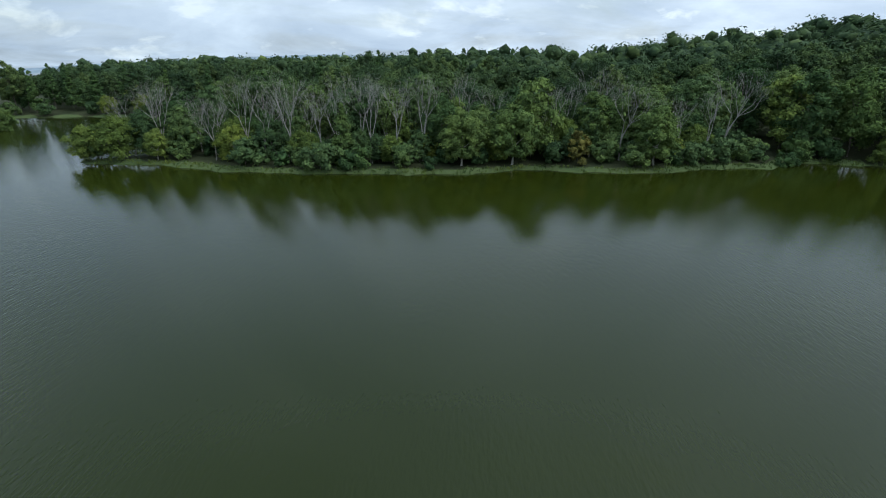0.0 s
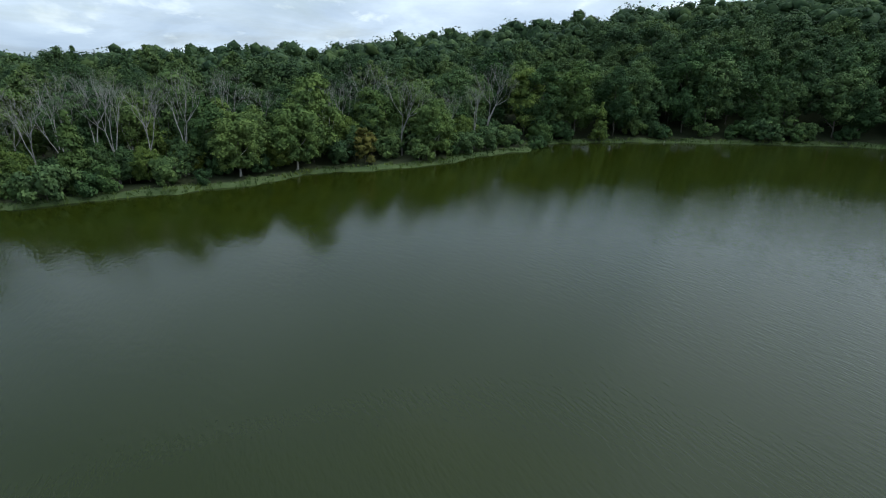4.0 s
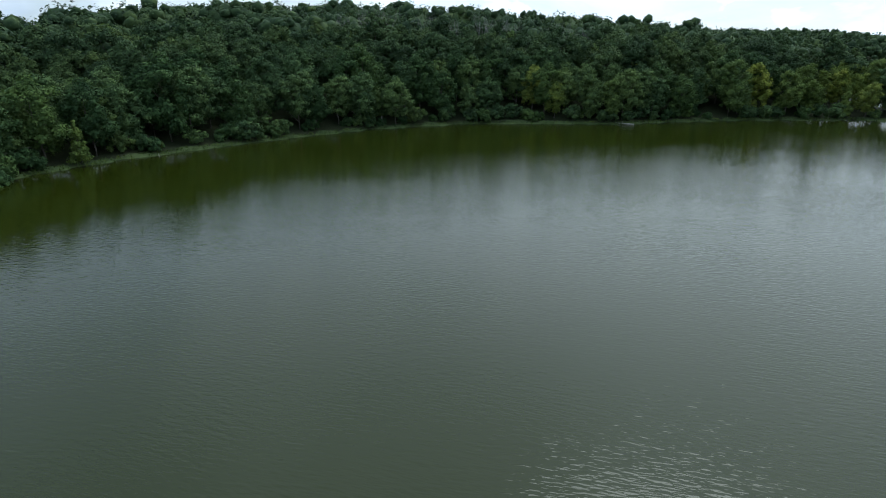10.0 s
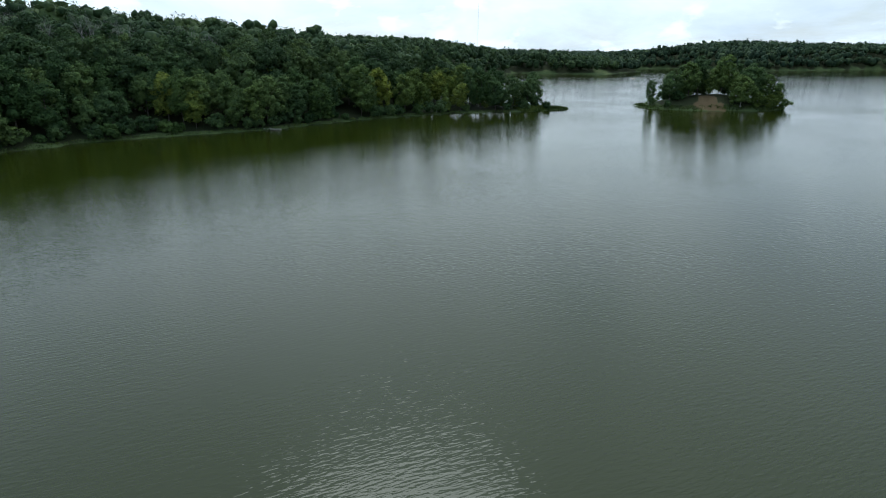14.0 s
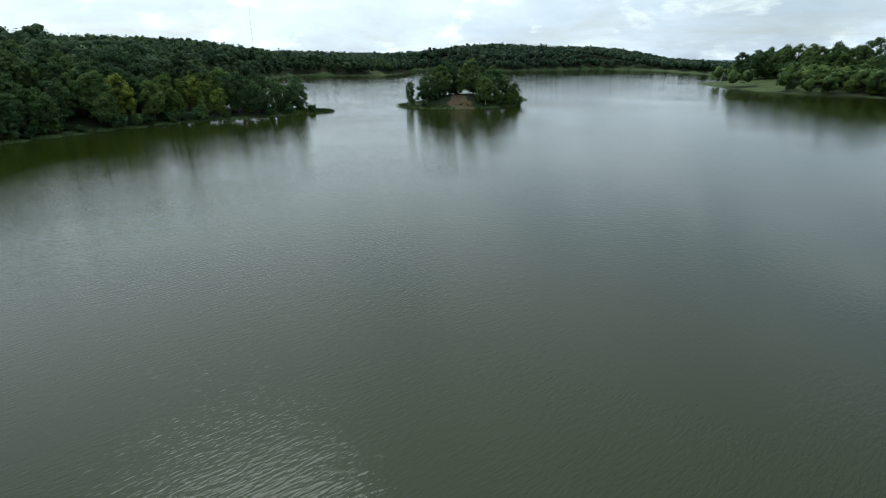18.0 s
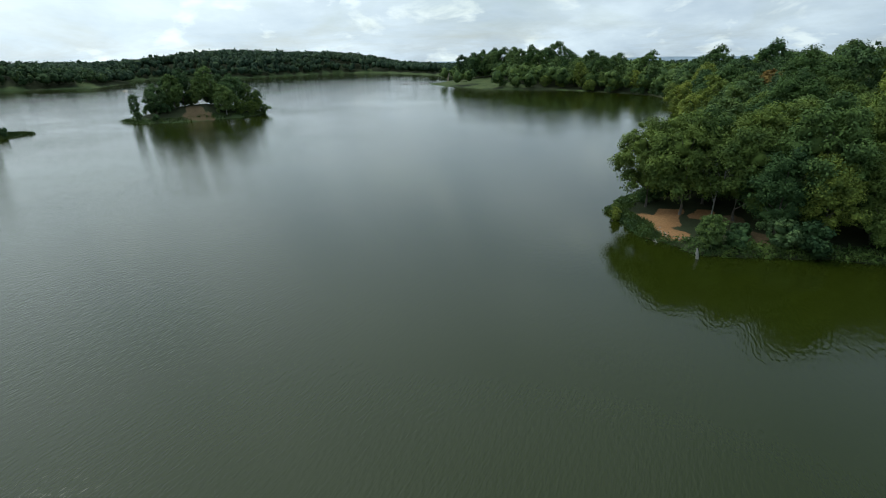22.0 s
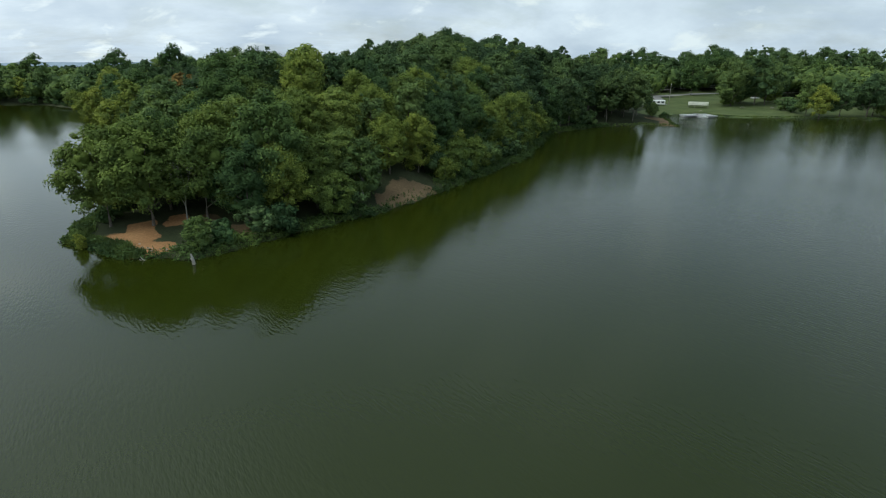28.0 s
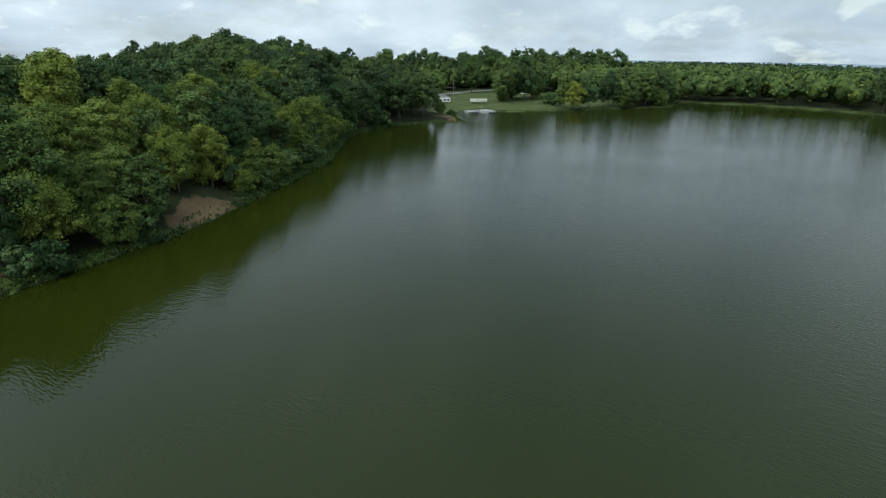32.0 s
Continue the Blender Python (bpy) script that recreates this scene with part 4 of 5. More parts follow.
rim_wood = wood("distant_woodland", rim, 17, 22, 1.7, LEAF_DISTANT_HAZED, "hazy dark woodland on the distant hills", 23, 1)
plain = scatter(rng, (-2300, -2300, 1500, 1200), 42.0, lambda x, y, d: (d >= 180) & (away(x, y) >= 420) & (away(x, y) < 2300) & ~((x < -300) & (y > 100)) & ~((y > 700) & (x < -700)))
plain_wood = wood("plain_woodland", plain, 18, 10, 2.4, LEAF_DISTANT_HAZED, "scattered distant woods across the plain", 24, 1, 1)
for x, y, size in ((-60, 205, 0.85), (-40, 214, 0.9), (-26, 208, 0.85), (-8, 216, 0.9), (10, 210, 0.88), (24, 220, 0.9), (-74, 214, 0.8), (-160, 186, 0.7), (-152, 196, 0.75), (-146, 190, 0.7), (40, 214, 0.85)):
    plant("pine", x, y, size)

# ---- growth along the water's edge ----


def shore_spots(rng, count, box, lo, hi, test=None):
    """Spots within the box whose way from the water lies between lo and hi."""
    x0, y0, x1, y1 = box
    x, y = rng.uniform(x0, x1, count), rng.uniform(y0, y1, count)
    d = inland(x, y)
    keep = (d > lo) & (d < hi)
    if test is not None:
        keep &= test(x, y, d)
    return x[keep], y[keep], d[keep]


def grass_stuff(name, spots, tall, wide, mat, label, seed):
    rng = np.random.default_rng(seed)
    x, y, d = (np.repeat(a, 4) for a in spots)
    n = len(x)
    x, y = x + rng.normal(0, 0.16, n), y + rng.normal(0, 0.16, n)
    base = np.stack([x, y, height(x, y) - 0.05], -1)
    a = rng.uniform(0, 2 * np.pi, n)
    side = np.stack([np.cos(a), np.sin(a), 0 * a], -1) * wide * rng.uniform(0.6, 1.3, n)[:, None]
    lean = np.stack([rng.normal(0, 0.3, n), rng.normal(0, 0.3, n), np.ones(n)], -1) * (tall * rng.uniform(0.5, 1.3, n))[:, None]
    v = np.stack([base - side, base + side, base + lean], 1).reshape(-1, 3)
    ob = new(name, sheet(name, (v, np.arange(3 * n).reshape(-1, 3))))
    ob.data.materials.append(mat)
    return tagged(ob, label, "grass", kind="stuff")


def weed_stuff(name, spots, leaf, mat, label, seed, tall):
    rng = np.random.default_rng(seed)
    x, y, d = (np.repeat(a, 10) for a in spots)
    n = len(x)
    x, y = x + rng.normal(0, 0.3, n), y + rng.normal(0, 0.3, n)
    p = np.stack([x, y, height(x, y) + tall * rng.uniform(0.0, 1.0, n) ** 1.4], -1)
    v, f = leaf_cards(rng, p, np.tile((0, 0, 0.8), (n, 1)), leaf)
    ob = new(name, sheet(name, (v, f)))
    ob.data.materials.append(mat)
    return tagged(ob, label, "weeds", kind="stuff")


rng = np.random.default_rng(77)
north_edge = shore_spots(rng, 150000, (-100, -135, 215, 125), 0.0, 2.8)
bank_grass = grass_stuff("bank_grass", north_edge, 0.5, 0.09, GRASS_LONG, "pale green grass along the wooded lake edge", 61)
point_edge = shore_spots(rng, 60000, (-190, -150, -4, -66), -0.3, 3.6, lambda x, y, d: ~((x > -20) & (y > -95)) & (np.hypot(x + 65, y + 83) > 6.2) & (np.hypot(x + 72, y + 87.5) > 7) & (np.hypot(x + 21, y + 84) > 5.0) & (np.hypot(x + 25, y + 80) > 3.0) | (d < 1.3) & (np.hypot(x + 69, y + 84.5) > 7))
bank_weeds = weed_stuff("bank_weeds", point_edge, 0.21, WEED_DARK, "dark leafy weeds hanging over the muddy edge", 62, 0.75)
far_edge = shore_spots(rng, 90000, (-370, -150, -190, 30), 0.0, 2.2)
far_grass = grass_stuff("park_grass", far_edge, 0.5, 0.14, GRASS_LONG, "tufted grass along the edge of the park", 63)
isle_edge = shore_spots(rng, 12000, (155, -235, 212, -160), 0.0, 3.0)
isle_grass = grass_stuff("island_grass", isle_edge, 0.7, 0.14, GRASS_LONG, "rough grass round the small island", 64)
spit_edge = shore_spots(rng, 6000, (192, -140, 225, -105), 0.0, 9.0)
spit_grass = grass_stuff("spit_grass", spit_edge, 0.8, 0.14, GRASS_LONG, "yellow green reeds on the low spit", 65)
tip_edge = shore_spots(rng, 9000, (-24, -102, -8, -78), 0.15, 2.4)
tip_grass = grass_stuff("tip_reeds", tip_edge, 0.7, 0.1, GRASS_LONG, "bright green reeds round the sandy tip", 66)

# ---- small things on the banks ----


def slab(bm, sx, sy, sz, at=(0, 0, 0), turn=0.0, bevel=0.02):
    """A block with eased edges, resting with its foot at the height of at."""
    made = bmesh.ops.create_cube(bm, size=1.0)["verts"]
    m = Matrix.Translation((at[0], at[1], at[2] + sz / 2)) @ Matrix.Rotation(radians(turn), 4, "Z") @ Matrix.Diagonal((sx, sy, sz, 1))
    bmesh.ops.transform(bm, matrix=m, verts=made)
    if bevel:
        edges = list({e for v in made for e in v.link_edges})
        bmesh.ops.bevel(bm, geom=edges, offset=bevel, segments=1, affect="EDGES")
    return bm


def rod(bm, a, b, r, sides=8):
    return limb(bm, [a, tuple((Vector(a) + Vector(b)) / 2), b], [r, r, r], sides)


def thing(name, x, y, label, category, turn=0.0, z=None, group=""):
    root = tagged(new(name), label, category, group)
    root.matrix_basis = pose(x, y, land_height(x, y) if z is None else z, 0, 0, turn)
    return root


# the pale stump that stands in the water off the point
stump = thing("stump", -28.8, -71.6, "pale weathered wooden stump standing in the water", "stump", z=0.0)
part("trunk", limb(bmesh.new(), [(0, 0, -1.2), (0.02, 0, 0.3), (0.1, 0.03, 0.95), (0.2, 0.05, 1.5)], [0.24, 0.21, 0.16, 0.07], 9), BARK_PALE, stump)
part("knot", limb(bmesh.new(), [(0.05, 0, 0.55), (0.26, 0.1, 0.72), (0.32, 0.14, 0.9)], [0.09, 0.07, 0.03], 7), BARK_PALE, stump)

# fallen trunks by the water
for k, (x, y, turn, long) in enumerate(((177, -1, 70, 6.0), (95, 108.5, 20, 4.5), (-24, -76.6, -40, 2.5))):
    log = thing("fallen_log", x, y, "grey fallen log lying on the bank", "log", turn, group="fallen logs")
    part("trunk", limb(bmesh.new(), [(-long / 2, 0, 0.1), (0, 0.08, 0.2), (long / 2, 0, 0.32)], [0.24, 0.2, 0.12], 8), BARK_PALE, log)
    part("stub", limb(bmesh.new(), [(0.3, 0.1, 0.25), (0.7, 0.2, 0.7), (0.8, 0.25, 1.0)], [0.09, 0.06, 0.03], 6), BARK_PALE, log)


def stone_mesh(seed):
    r = np.random.default_rng(seed)
    bm = bmesh.new()
    bmesh.ops.create_icosphere(bm, subdivisions=1, radius=0.5)
    for v in bm.verts:
        v.co *= 0.75 + 0.5 * r.random()
        v.co.z *= 0.6
    me = bpy.data.meshes.new("stone")
    bm.to_mesh(me)
    bm.free()
    me.materials.append(STONE)
    return me


STONES = [stone_mesh(s) for s in (1, 2, 3, 4)]
rs = np.random.default_rng(9)
sx, sy, sd = shore_spots(rs, 900, (-34, -92, -9, -74), 1.6, 3.4, lambda x, y, d: (np.hypot(x + 21, y + 84) < 7) | (np.hypot(x + 26, y + 80) < 4))
for k in range(min(48, len(sx))):
    ob = tagged(new("stone", STONES[k % 4]), "pale stone at the edge of the sand", "stone", "stones along the sandy point")
    ob.matrix_basis = pose(sx[k], sy[k], land_height(sx[k], sy[k]) + 0.03, 0, 0, rs.uniform(0, 360)) @ Matrix.Scale(rs.uniform(0.2, 0.5), 4)


# ---- the boat landing ----
def rowing_boat(name, mat, label):
    """A flat-bottomed rowing boat: hull with a flared side, rim and three seats."""
    root = tagged(new(name), label, "boat", "boats at the landing")
    bm = bmesh.new()
    rows = []
    for u, half, low in ((-2.1, 0.62, 0.05), (-1.0, 0.72, 0.0), (0.4, 0.72, 0.0), (1.5, 0.52, 0.12), (2.2, 0.2, 0.34)):
        rows.append([bm.verts.new((u, s * half * w, z)) for s, w, z in ((-1, 1.0, 0.55), (-1, 0.72, low), (1, 0.72, low), (1, 1.0, 0.55))])
    for a, b in zip(rows, rows[1:]):
        for k in range(3):
            bm.faces.new((a[k], a[k + 1], b[k + 1], b[k]))
    bm.faces.new(rows[0])
    bm.faces.new(list(reversed(rows[-1])))
    bmesh.ops.solidify(bm, geom=list(bm.faces), thickness=0.04)
    part("hull", bm, mat, root)
    for s in (-1, 1):
        rim = bmesh.new()
        limb(rim, [(-2.1, s * 0.62, 0.56), (-1.0, s * 0.72, 0.56), (0.4, s * 0.72, 0.56), (1.5, s * 0.52, 0.56), (2.2, s * 0.2, 0.58)], [0.04] * 5, 6)
        part("rim", rim, PAINT_WHITE, root)
    for u in (-1.3, -0.1, 1.0):
        part("seat", slab(bmesh.new(), 0.28, 1.15 if u < 0.9 else 1.0, 0.05, (u, 0, 0.36)), WOOD_GREY, root)
    return root


boat = rowing_boat("rowing_boat", PAINT_WHITE, "white flat-bottomed rowing boat moored at the landing")
grey_boat = rowing_boat("rowing_boat", STEEL, "bare aluminium rowing boat moored at the landing")
jetty_at, jetty_turn = (-249, -141.5), 62.0


def on_jetty(u, v, z, turn=0.0):
    a = radians(jetty_turn)
    return pose(jetty_at[0] + u * math.cos(a) - v * math.sin(a), jetty_at[1] + u * math.sin(a) + v * math.cos(a), z, 0, 0, jetty_turn + turn)


first = {True: boat, False: grey_boat}
for k, (u, v, turn) in enumerate(((-3.5, 3.6, 80), (-1.4, 3.7, 84), (0.8, 3.6, 78), (3.0, 3.5, 86), (5.2, 3.4, 80), (-2.4, -3.6, 96), (0.0, -3.7, 92), (2.4, -3.5, 98), (6.8, -1.0, 10))):
    m = on_jetty(u, v, 0.06, turn)
    white = k % 3 != 1
    ob = first.pop(white, None)
    if ob is not None:
        ob.matrix_basis = m @ Matrix.Scale(1.35, 4)
    else:
        copy_thing(boat if white else grey_boat, m)
jetty = tagged(new("jetty"), "grey wooden floating jetty with boats along it", "jetty")
jetty.matrix_basis = on_jetty(0, 0, 0)
for k in range(26):
    part("plank", slab(bmesh.new(), 0.42, 2.0, 0.06, (-5.4 + 0.45 * k, 0, 0.34), 0, 0.01), WOOD_GREY, jetty)
for s in (-0.8, 0.8):
    part("beam", slab(bmesh.new(), 11.9, 0.2, 0.3, (0.2, s, 0.04)), WOOD_GREY, jetty)
for u in (-5.2, -1.5, 2.2, 5.9):
    for s in (-1.06, 1.06):
        part("pile", rod(bmesh.new(), (u, s, -1.5), (u, s, 1.3), 0.09), WOOD_GREY, jetty)

# shelter with an arched roof, for canoes
shelter = thing("boat_shelter", -274.5, -157.5, "open boat shelter with a cream arched metal roof", "shelter", 122)
arch = bmesh.new()
rings = []
for k in range(9):
    a = math.pi * k / 8
    rings.append([arch.verts.new((u, 2.2 * math.cos(a), 1.2 + 1.5 * math.sin(a))) for u in (-4.5, -2.25, 0, 2.25, 4.5)])
for a, b in zip(rings, rings[1:]):
    for k in range(4):
        arch.faces.new((a[k], a[k + 1], b[k + 1], b[k]))
bmesh.ops.solidify(arch, geom=list(arch.faces), thickness=0.08)
part("roof", arch, ROOF_CREAM, shelter)
for u in (-4.3, -1.45, 1.45, 4.3):
    for s in (-1.62, 1.62):
        part("post", rod(bmesh.new(), (u, s, -0.3), (u, s, 2.05), 0.07), WOOD_GREY, shelter)
for s in (-1.62, 1.62):
    part("rail", slab(bmesh.new(), 8.8, 0.08, 0.12, (0, s, 0.9)), WOOD_GREY, shelter)

# utility pole behind the landing
pole = thing("utility_pole", -272, -172, "tall grey wooden utility pole with a crossbar", "pole")
part("shaft", limb(bmesh.new(), [(0, 0, -0.5), (0, 0, 5), (0, 0, 10.5)], [0.17, 0.15, 0.11], 10), WOOD_GREY, pole)
part("crossbar", slab(bmesh.new(), 1.9, 0.12, 0.14, (0, 0.12, 9.7), 30), WOOD_GREY, pole)
for u in (-0.8, 0.8):
    part("insulator", rod(bmesh.new(), (u * 0.86, 0.12 + u * 0.5, 9.84), (u * 0.86, 0.12 + u * 0.5, 10.05), 0.06), PAINT_WHITE, pole)


def parked_car(name, paint, label, x, y, turn):
    root = thing(name, x, y, label, "car", turn, group="parked vehicles")
    body = bmesh.new()
    rows = []
    for u, lo, hi, half in ((-2.25, 0.45, 0.8, 0.8), (-2.0, 0.3, 0.98, 0.88), (-0.9, 0.28, 1.0, 0.9), (0.9, 0.28, 0.98, 0.9), (1.9, 0.3, 0.85, 0.87), (2.25, 0.42, 0.68, 0.76)):
        rows.append([body.verts.new((u, s * half, z)) for s, z in ((-1, lo), (1, lo), (1, hi), (-1, hi))])
    for a, b in zip(rows, rows[1:]):
        for k in range(4):
            body.faces.new((a[k], b[k], b[(k + 1) % 4], a[(k + 1) % 4]))
    body.faces.new(rows[0])
    body.faces.new(list(reversed(rows[-1])))
    part("body", body, paint, root)
    cabin = bmesh.new()
    lo = [cabin.verts.new(p) for p in ((-1.9, -0.84, 0.97), (1.0, -0.84, 0.97), (1.0, 0.84, 0.97), (-1.9, 0.84, 0.97))]
    hi = [cabin.verts.new(p) for p in ((-1.4, -0.66, 1.46), (0.3, -0.66, 1.46), (0.3, 0.66, 1.46), (-1.4, 0.66, 1.46))]
    for k in range(4):
        cabin.faces.new((lo[k], lo[(k + 1) % 4], hi[(k + 1) % 4], hi[k]))
    part("windows", cabin, GLASS_DARK, root).name = "window_band"
    part("roof", slab(bmesh.new(), 1.75, 1.36, 0.06, (-0.55, 0, 1.44)), paint, root)
    for u in (-1.4, 1.4):
        for s in (-0.82, 0.82):
            wheel = part("wheel", rod(bmesh.new(), (u, s - 0.1, 0.33), (u, s + 0.1, 0.33), 0.33, 14), RUBBER, root)
            part("rim", rod(bmesh.new(), (u, s - 0.11, 0.33), (u, s + 0.11, 0.33), 0.2, 10), STEEL, wheel)
    return root


parked_car("parked_car", CAR_GREY, "silver grey car parked beside the landing", -268, -182, 30)
parked_car("parked_car", PAINT_WHITE, "white car parked beside the road", -274, -186, 25)
parked_car("parked_car", PAINT_WHITE, "white car parked under the park trees", -331, -160, 120)


camper = thing("camper_trailer", -266, -174, "pale grey camper trailer parked above the landing", "trailer", 120, group="parked vehicles")
part("body", slab(bmesh.new(), 6.6, 2.3, 2.1, (0, 0, 0.55), 0, 0.18), PAINT_WHITE, camper)
for s in (-1, 1):
    for u in (-2.0, 0.3, 2.2):
        part("window", slab(bmesh.new(), 1.1, 0.05, 0.7, (u, s * 1.16, 1.4)), GLASS_DARK, camper)
    for u in (-0.5, 0.5):
        wheel = part("wheel", rod(bmesh.new(), (u, s * 1.0 - 0.1, 0.34), (u, s * 1.0 + 0.1, 0.34), 0.34, 12), RUBBER, camper)
        part("rim", rod(bmesh.new(), (u, s * 1.0 - 0.11, 0.34), (u, s * 1.0 + 0.11, 0.34), 0.18, 8), STEEL, wheel)
part("roof_vent", slab(bmesh.new(), 0.5, 0.5, 0.16, (1.2, 0, 2.64)), PAINT_WHITE, camper)
part("hitch", limb(bmesh.new(), [(3.2, 0, 0.62), (4.0, 0, 0.6), (4.4, 0, 0.6)], [0.08, 0.06, 0.05], 6), STEEL, camper)


def strip_road(name, points, wide, mat, label):
    """A road laid over the ground."""
    bm, prev = bmesh.new(), None
    pts = [Vector((*p, 0)) for p in points]
    fine = []
    for a, b in zip(pts, pts[1:]):
        n = max(2, int((b - a).length / 4))
        fine += [a.lerp(b, k / n) for k in range(n)]
    fine.append(pts[-1])
    for k, p in enumerate(fine):
        way = (fine[min(k + 1, len(fine) - 1)] - fine[max(k - 1, 0)]).normalized()
        side = Vector((-way.y, way.x, 0))
        row = []
        for u in (-0.5, 0, 0.5):
            q = p + side * u * wide
            row.append(bm.verts.new((q.x, q.y, land_height(q.x, q.y) + 0.12)))
        if prev:
            for i in (0, 1):
                bm.faces.new((prev[i], prev[i + 1], row[i + 1], row[i]))
        prev = row
    me = bpy.data.meshes.new(name)
    bm.to_mesh(me)
    bm.free()
    me.materials.append(mat)
    return tagged(new(name, me), label, "road", kind="structure")


strip_road("road", [(-232, -232), (-262, -216), (-300, -201), (-334, -196), (-372, -180), (-412, -150)], 7, ASPHALT, "pale grey asphalt road through the park")
strip_road("upper_road", [(-300, -240), (-340, -226), (-385, -214), (-430, -190)], 6, ASPHALT, "pale upper road behind the park trees")
strip_road("driveway", [(-300, -201), (-288, -189), (-278, -182)], 4.5, ASPHALT, "pale driveway down to the landing")

# picnic tables on the grass
for x, y, turn in ((-286, -142, 15), (-296, -133, 70), (-262, -148, 35)):
    table = thing("picnic_table", x, y, "brown wooden picnic table on the grass", "table", turn, group="picnic tables")
    part("tabletop", slab(bmesh.new(), 1.9, 0.78, 0.06, (0, 0, 0.72)), WOOD_GREY, table)
    for s in (-0.72, 0.72):
        part("bench", slab(bmesh.new(), 1.9, 0.28, 0.05, (0, s, 0.43)), WOOD_GREY, table)
    for u in (-0.7, 0.7):
        for s in (-1, 1):
            part("leg", rod(bmesh.new(), (u, s * 0.7, 0.0), (u, s * 0.2, 0.74), 0.05, 6), WOOD_GREY, table)

# white house beyond the park trees
house = thing("house", -420, -268, "small white house with a grey gabled roof", "house", 25)
part("wall", slab(bmesh.new(), 11, 7.5, 3.4, (0, 0, -0.3), 0, 0.0), PAINT_WHITE, house)
gable = bmesh.new()
g = [[gable.verts.new((u, s * 4.1, z)) for s, z in ((-1, 3.0), (0, 5.6), (1, 3.0))] for u in (-5.9, 5.9)]
for k in (0, 1):
    gable.faces.new((g[0][k], g[0][k + 1], g[1][k + 1], g[1][k]))
gable.faces.new(g[0])
gable.faces.new(list(reversed(g[1])))
part("roof", gable, STONE, house)
for u in (-3.4, 0.2, 3.6):
    win = part("window", slab(bmesh.new(), 1.1, 0.08, 1.2, (u, 3.78, 1.2)), GLASS_DARK, house)
    part("sill", slab(bmesh.new(), 1.3, 0.16, 0.08, (u, 3.82, 1.1)), PAINT_WHITE, win)

# ---- across the lake: fishing dock, gauge house, mast ----
dock = thing("fishing_dock", 214, -508, "low grey fishing dock at the tip of the park", "dock", 190, z=0.0)
for k in range(20):
    part("plank", slab(bmesh.new(), 0.95, 2.2, 0.1, (-9.5 + k, 0, 0.5), 0, 0.01), WOOD_GREY, dock)
for k in range(6):
    part("plank", slab(bmesh.new(), 0.95, 7.0, 0.1, (-15.4 + k, 0, 0.5), 0, 0.01), WOOD_GREY, dock)
for u in (-15, -10.5, -4, 3, 9):
    for s in (-1, 1):
        part("post", rod(bmesh.new(), (u, s * (3.3 if u < -10 else 1.0), -1.0), (u, s * (3.3 if u < -10 else 1.0), 1.5), 0.12, 6), WOOD_GREY, dock)
gauge = thing("gauge_house", 236, -640, "small pale gauge house standing off the dam", "tower", 20, z=0.0)
part("shaft", slab(bmesh.new(), 2.2, 2.2, 7.0, (0, 0, -1.0), 0, 0.05), STONE, gauge)
part("platform", slab(bmesh.new(), 3.4, 3.4, 0.25, (0, 0, 6.0)), STEEL, gauge)
for sx_, sy_ in ((-1.5, -1.5), (-1.5, 1.5), (1.5, -1.5), (1.5, 1.5)):
    part("railing_post", rod(bmesh.new(), (sx_, sy_, 6.2), (sx_, sy_, 7.3), 0.06, 6), STEEL, gauge)
mast = thing("radio_mast", 1107, -494, "thin grey radio mast behind the far woods", "mast", z=10.0)
for k in range(3):
    a = 2 * math.pi * k / 3
    c, s = 0.55 * math.cos(a), 0.55 * math.sin(a)
    part("leg", rod(bmesh.new(), (c, s, 0), (c, s, 128), 0.06, 5), STEEL, mast)
for z in range(4, 128, 6):
    ring = bmesh.new()
    for k in range(3):
        a, b = 2 * math.pi * k / 3, 2 * math.pi * (k + 1) / 3
        rod(ring, (0.55 * math.cos(a), 0.55 * math.sin(a), z), (0.55 * math.cos(b), 0.55 * math.sin(b), z + 3), 0.06, 4)
    part("brace", ring, STEEL, mast)

bar = bmesh.new()
bmesh.ops.create_icosphere(bar, subdivisions=2, radius=1.0)
for v in bar.verts:
    v.co = Vector((v.co.x * 9 + 0.8 * math.sin(v.co.y * 5), v.co.y * 2.2 + 0.3 * math.sin(v.co.x * 7), v.co.z * 0.4))
bar_me = bpy.data.meshes.new("mud_bar")
bar.to_mesh(bar_me)
bar.free()
bar_me.materials.append(STONE)
mud_bar = tagged(new("mud_bar", bar_me), "low dark mud bar rising just above the water", "mud bar")
mud_bar.matrix_basis = pose(436, -357, 0.0, 0, 0, -36)

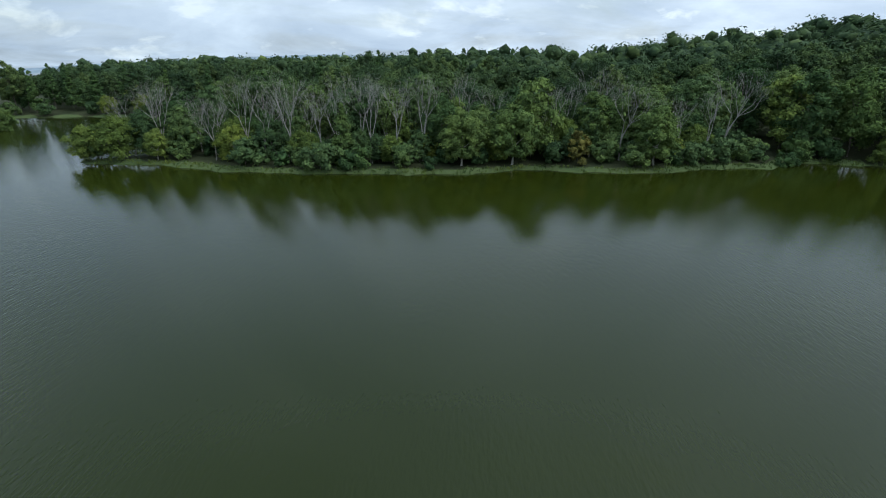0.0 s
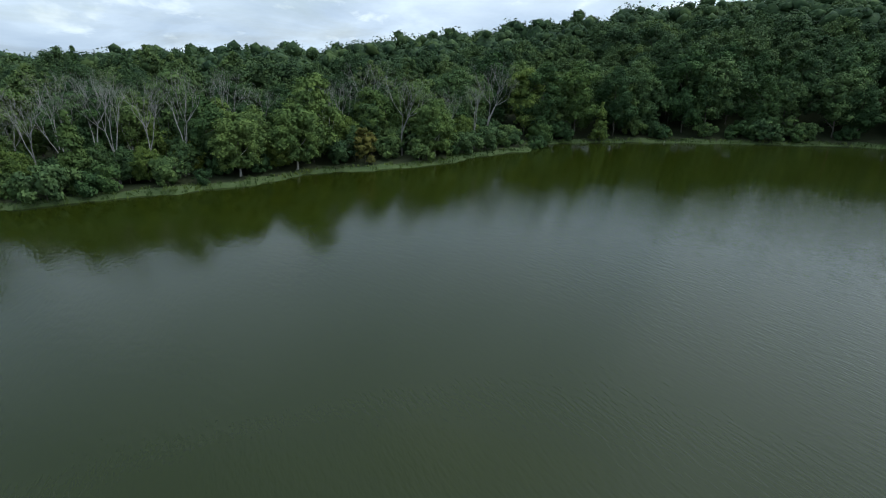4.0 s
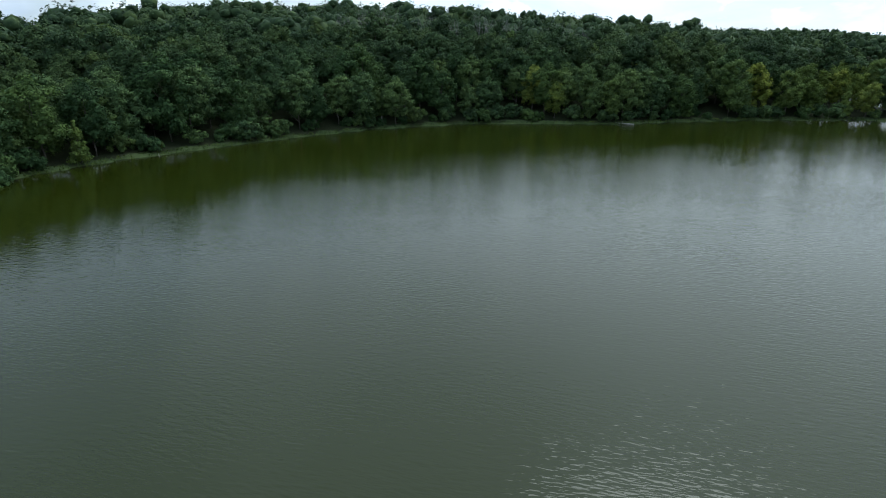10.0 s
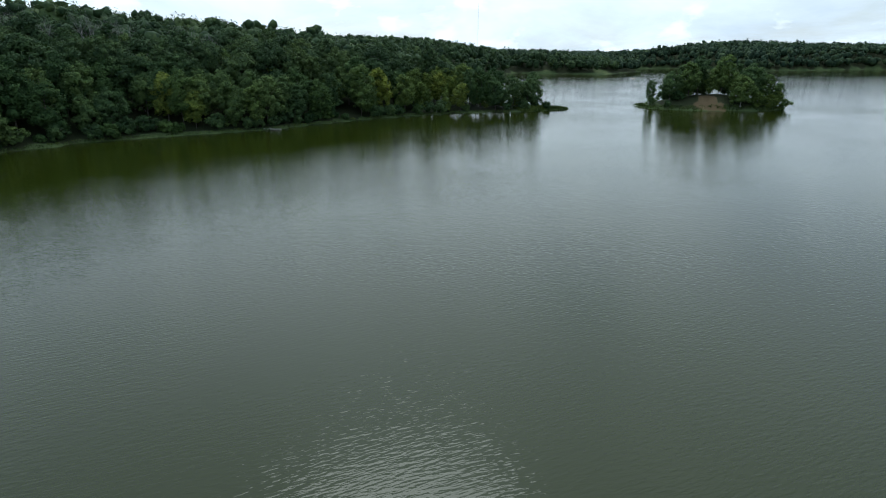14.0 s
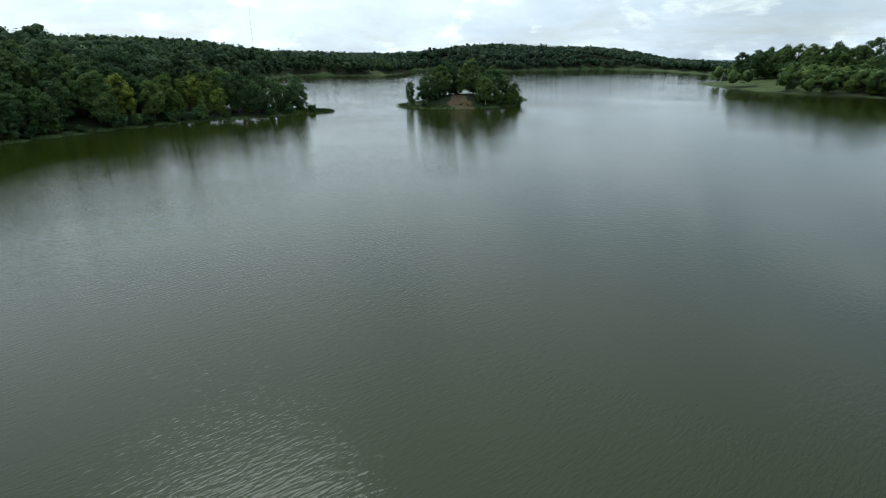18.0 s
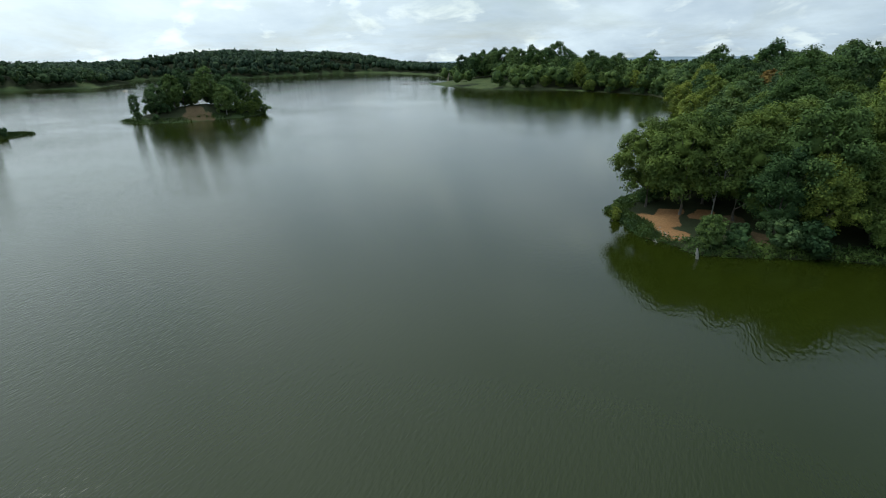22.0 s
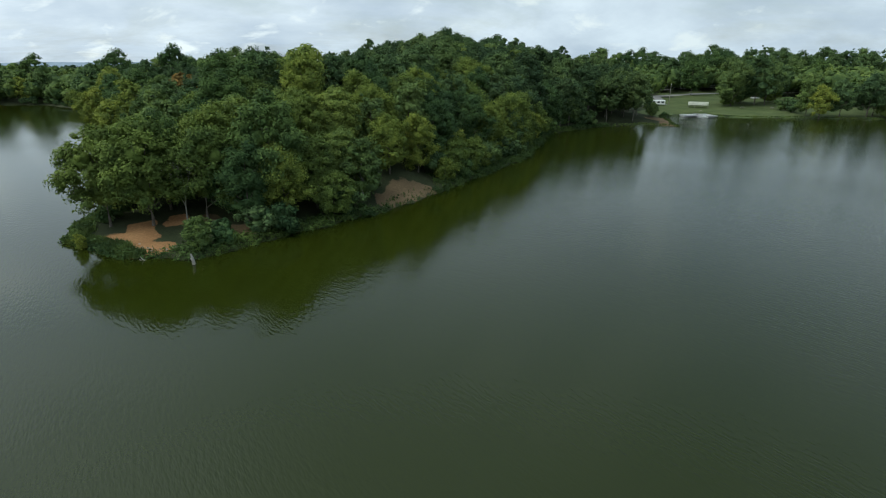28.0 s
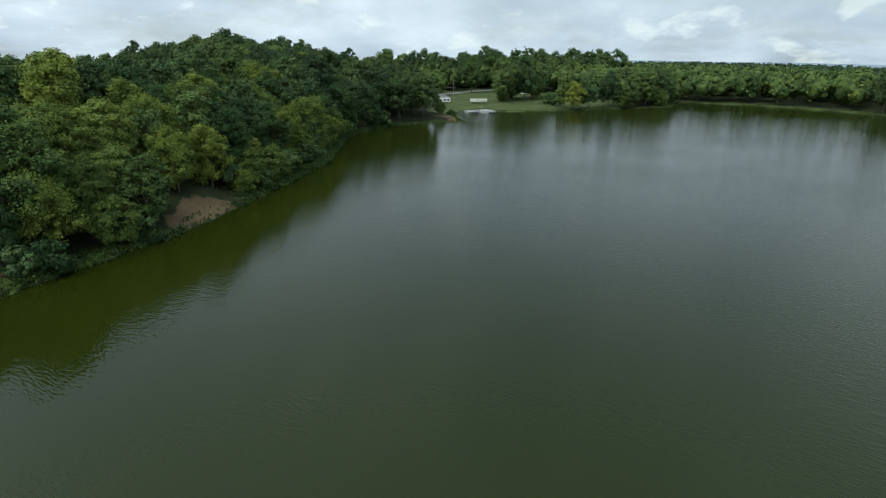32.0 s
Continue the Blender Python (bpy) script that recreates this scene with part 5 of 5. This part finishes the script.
# ---- trees of the park, each on its own ----
PARK = [
    ("dark", -321, -192, 1.15), ("oak", -290, -150, 1.3), ("oak", -308, -143, 1.25), ("dark", -302, -152, 1.1), ("maple", -345, -170, 1.1), ("dark", -352, -205, 1.2), ("oak", -334, -215, 1.15),
    ("maple", -300, -222, 1.1), ("oak", -284, -216, 1.0), ("lime", -366, -160, 1.0), ("yellow", -283, -107, 1.0), ("maple", -292, -103, 1.0), ("oak", -300, -96, 1.0), ("maple", -309, -88, 1.05),
    ("lime", -317, -82, 1.1), ("oak", -325, -80, 1.0), ("maple", -334, -79, 1.0), ("dark", -344, -80, 0.95), ("alder", -304, -90, 1.0), ("alder", -322, -76, 1.0), ("alder", -338, -75, 1.0), ("ash", -312, -100, 1.0), ("oak", -330, -95, 1.0), 
    ("ash", -226, -150, 0.5), ("maple", -221, -144, 0.42), ("ash", -213, -146, 0.8), ("oak", -205, -146, 0.85), ("maple", -196, -148, 0.9), ("oak", -188, -150, 0.95), ("low", -228, -143, 0.8), ("yellow", -224, -147, 0.35),
    ("oak", 172, -522, 1.3), ("maple", 161, -518, 1.4), ("dark", 151, -520, 1.35), ("oak", 140, -516, 1.35), ("dark", 130, -514, 1.4), ("maple", 119, -508, 1.5), ("oak", 108, -500, 1.4), ("dark", 97, -494, 1.5), ("oak", 78, -496, 1.75), ("dark", 88, -484, 1.3),
    ("maple", 72, -478, 1.3), ("bare", 66, -500, 1.9), ("dark", 60, -472, 1.4), ("oak", 165, -540, 1.35), ("dark", 146, -538, 1.4), ("oak", 124, -532, 1.45), ("maple", 104, -522, 1.4), ("lime", 92, -512, 1.4), ("bush", 110, -447, 1.5), ("bush", 98, -444, 1.5), ("bush", 86, -443, 1.6),
    ("alder", 74, -446, 1.0), ("alder", 60, -442, 1.1), ("yellow", 44, -432, 1.35), ("dark", 28, -424, 1.25), ("maple", 52, -452, 1.3), ("lime", 14, -414, 1.1), ("yellow", 2, -404, 1.0), ("maple", -8, -404, 1.2), ("oak", 20, -440, 1.4), ("dark", -4, -424, 1.4), ("oak", 38, -456, 1.5), ("alder", 36, -421, 0.9), ("alder", 18, -409, 0.9),
    ("yellow", -36, -203, 1.25), ("lime", -46, -209, 1.05), ("yellow", -28, -196, 1.0), ("lime", -41, -196, 0.95), ("yellow", -26, -232, 1.1), ("alder", -306, -155, 1.2), ("alder", -319, -147, 1.2), ("bush", -295, -127, 1.4), ("bush", -290, -121, 1.3), ("oak", -304, -146, 1.35), ("maple", -296, -154, 1.2), ("dark", -352, -212, 1.15), ("oak", -324, -146, 1.0), ("alder", -290, -152, 0.8), ("yellow", -18, -425, 1.1),
    ("oak", -372, -225, 1.2), ("dark", -384, -210, 1.3), ("maple", -395, -195, 1.2), ("oak", -392, -171, 1.2), ("dark", -376, -150, 1.1), ("lime", -365, -140, 1.0), ("maple", -355, -130, 1.0), ("oak", -405, -230, 1.5),
]
for kind, x, y, size in PARK:
    plant(kind, x, y, size)
# tall trees that stand above the woods behind the point
for k in range(34):
    bearing, out = radians(180.5 + 22 * k / 33), 285 + 37 * (k % 4) + rng.uniform(-12, 12)
    x, y = -19 + out * math.sin(bearing), 1 + out * math.cos(bearing)
    if inland(np.array([x]), np.array([y]))[0] > 4:
        plant(("maple", "dark", "lime", "oak", "oak", "yellow", "maple")[k * 3 % 7], x, y, rng.uniform(1.15, 1.5))
# tall trees that close the park behind its roads
for k in range(46):
    u, row = (k % 23) / 22, k // 23
    plant(("oak", "maple", "dark", "lime", "oak", "ash")[k * 5 % 6], -296 - 170 * u - 18 * row + rng.normal(0, 3), -266 + 120 * u - 16 * row + rng.normal(0, 3), rng.uniform(1.1, 1.5))
red = make_tree("maple_tree", 51, 13, 4.6, 1.6, 1500, 0.6, LEAF_ORANGE, BARK, "maple tree turned orange red among green woods", clumps=30)
stand(red, -53, -206, 1.25)
another(red, -470, -165, 1.2)
another(red, 18, -470, 0.7)
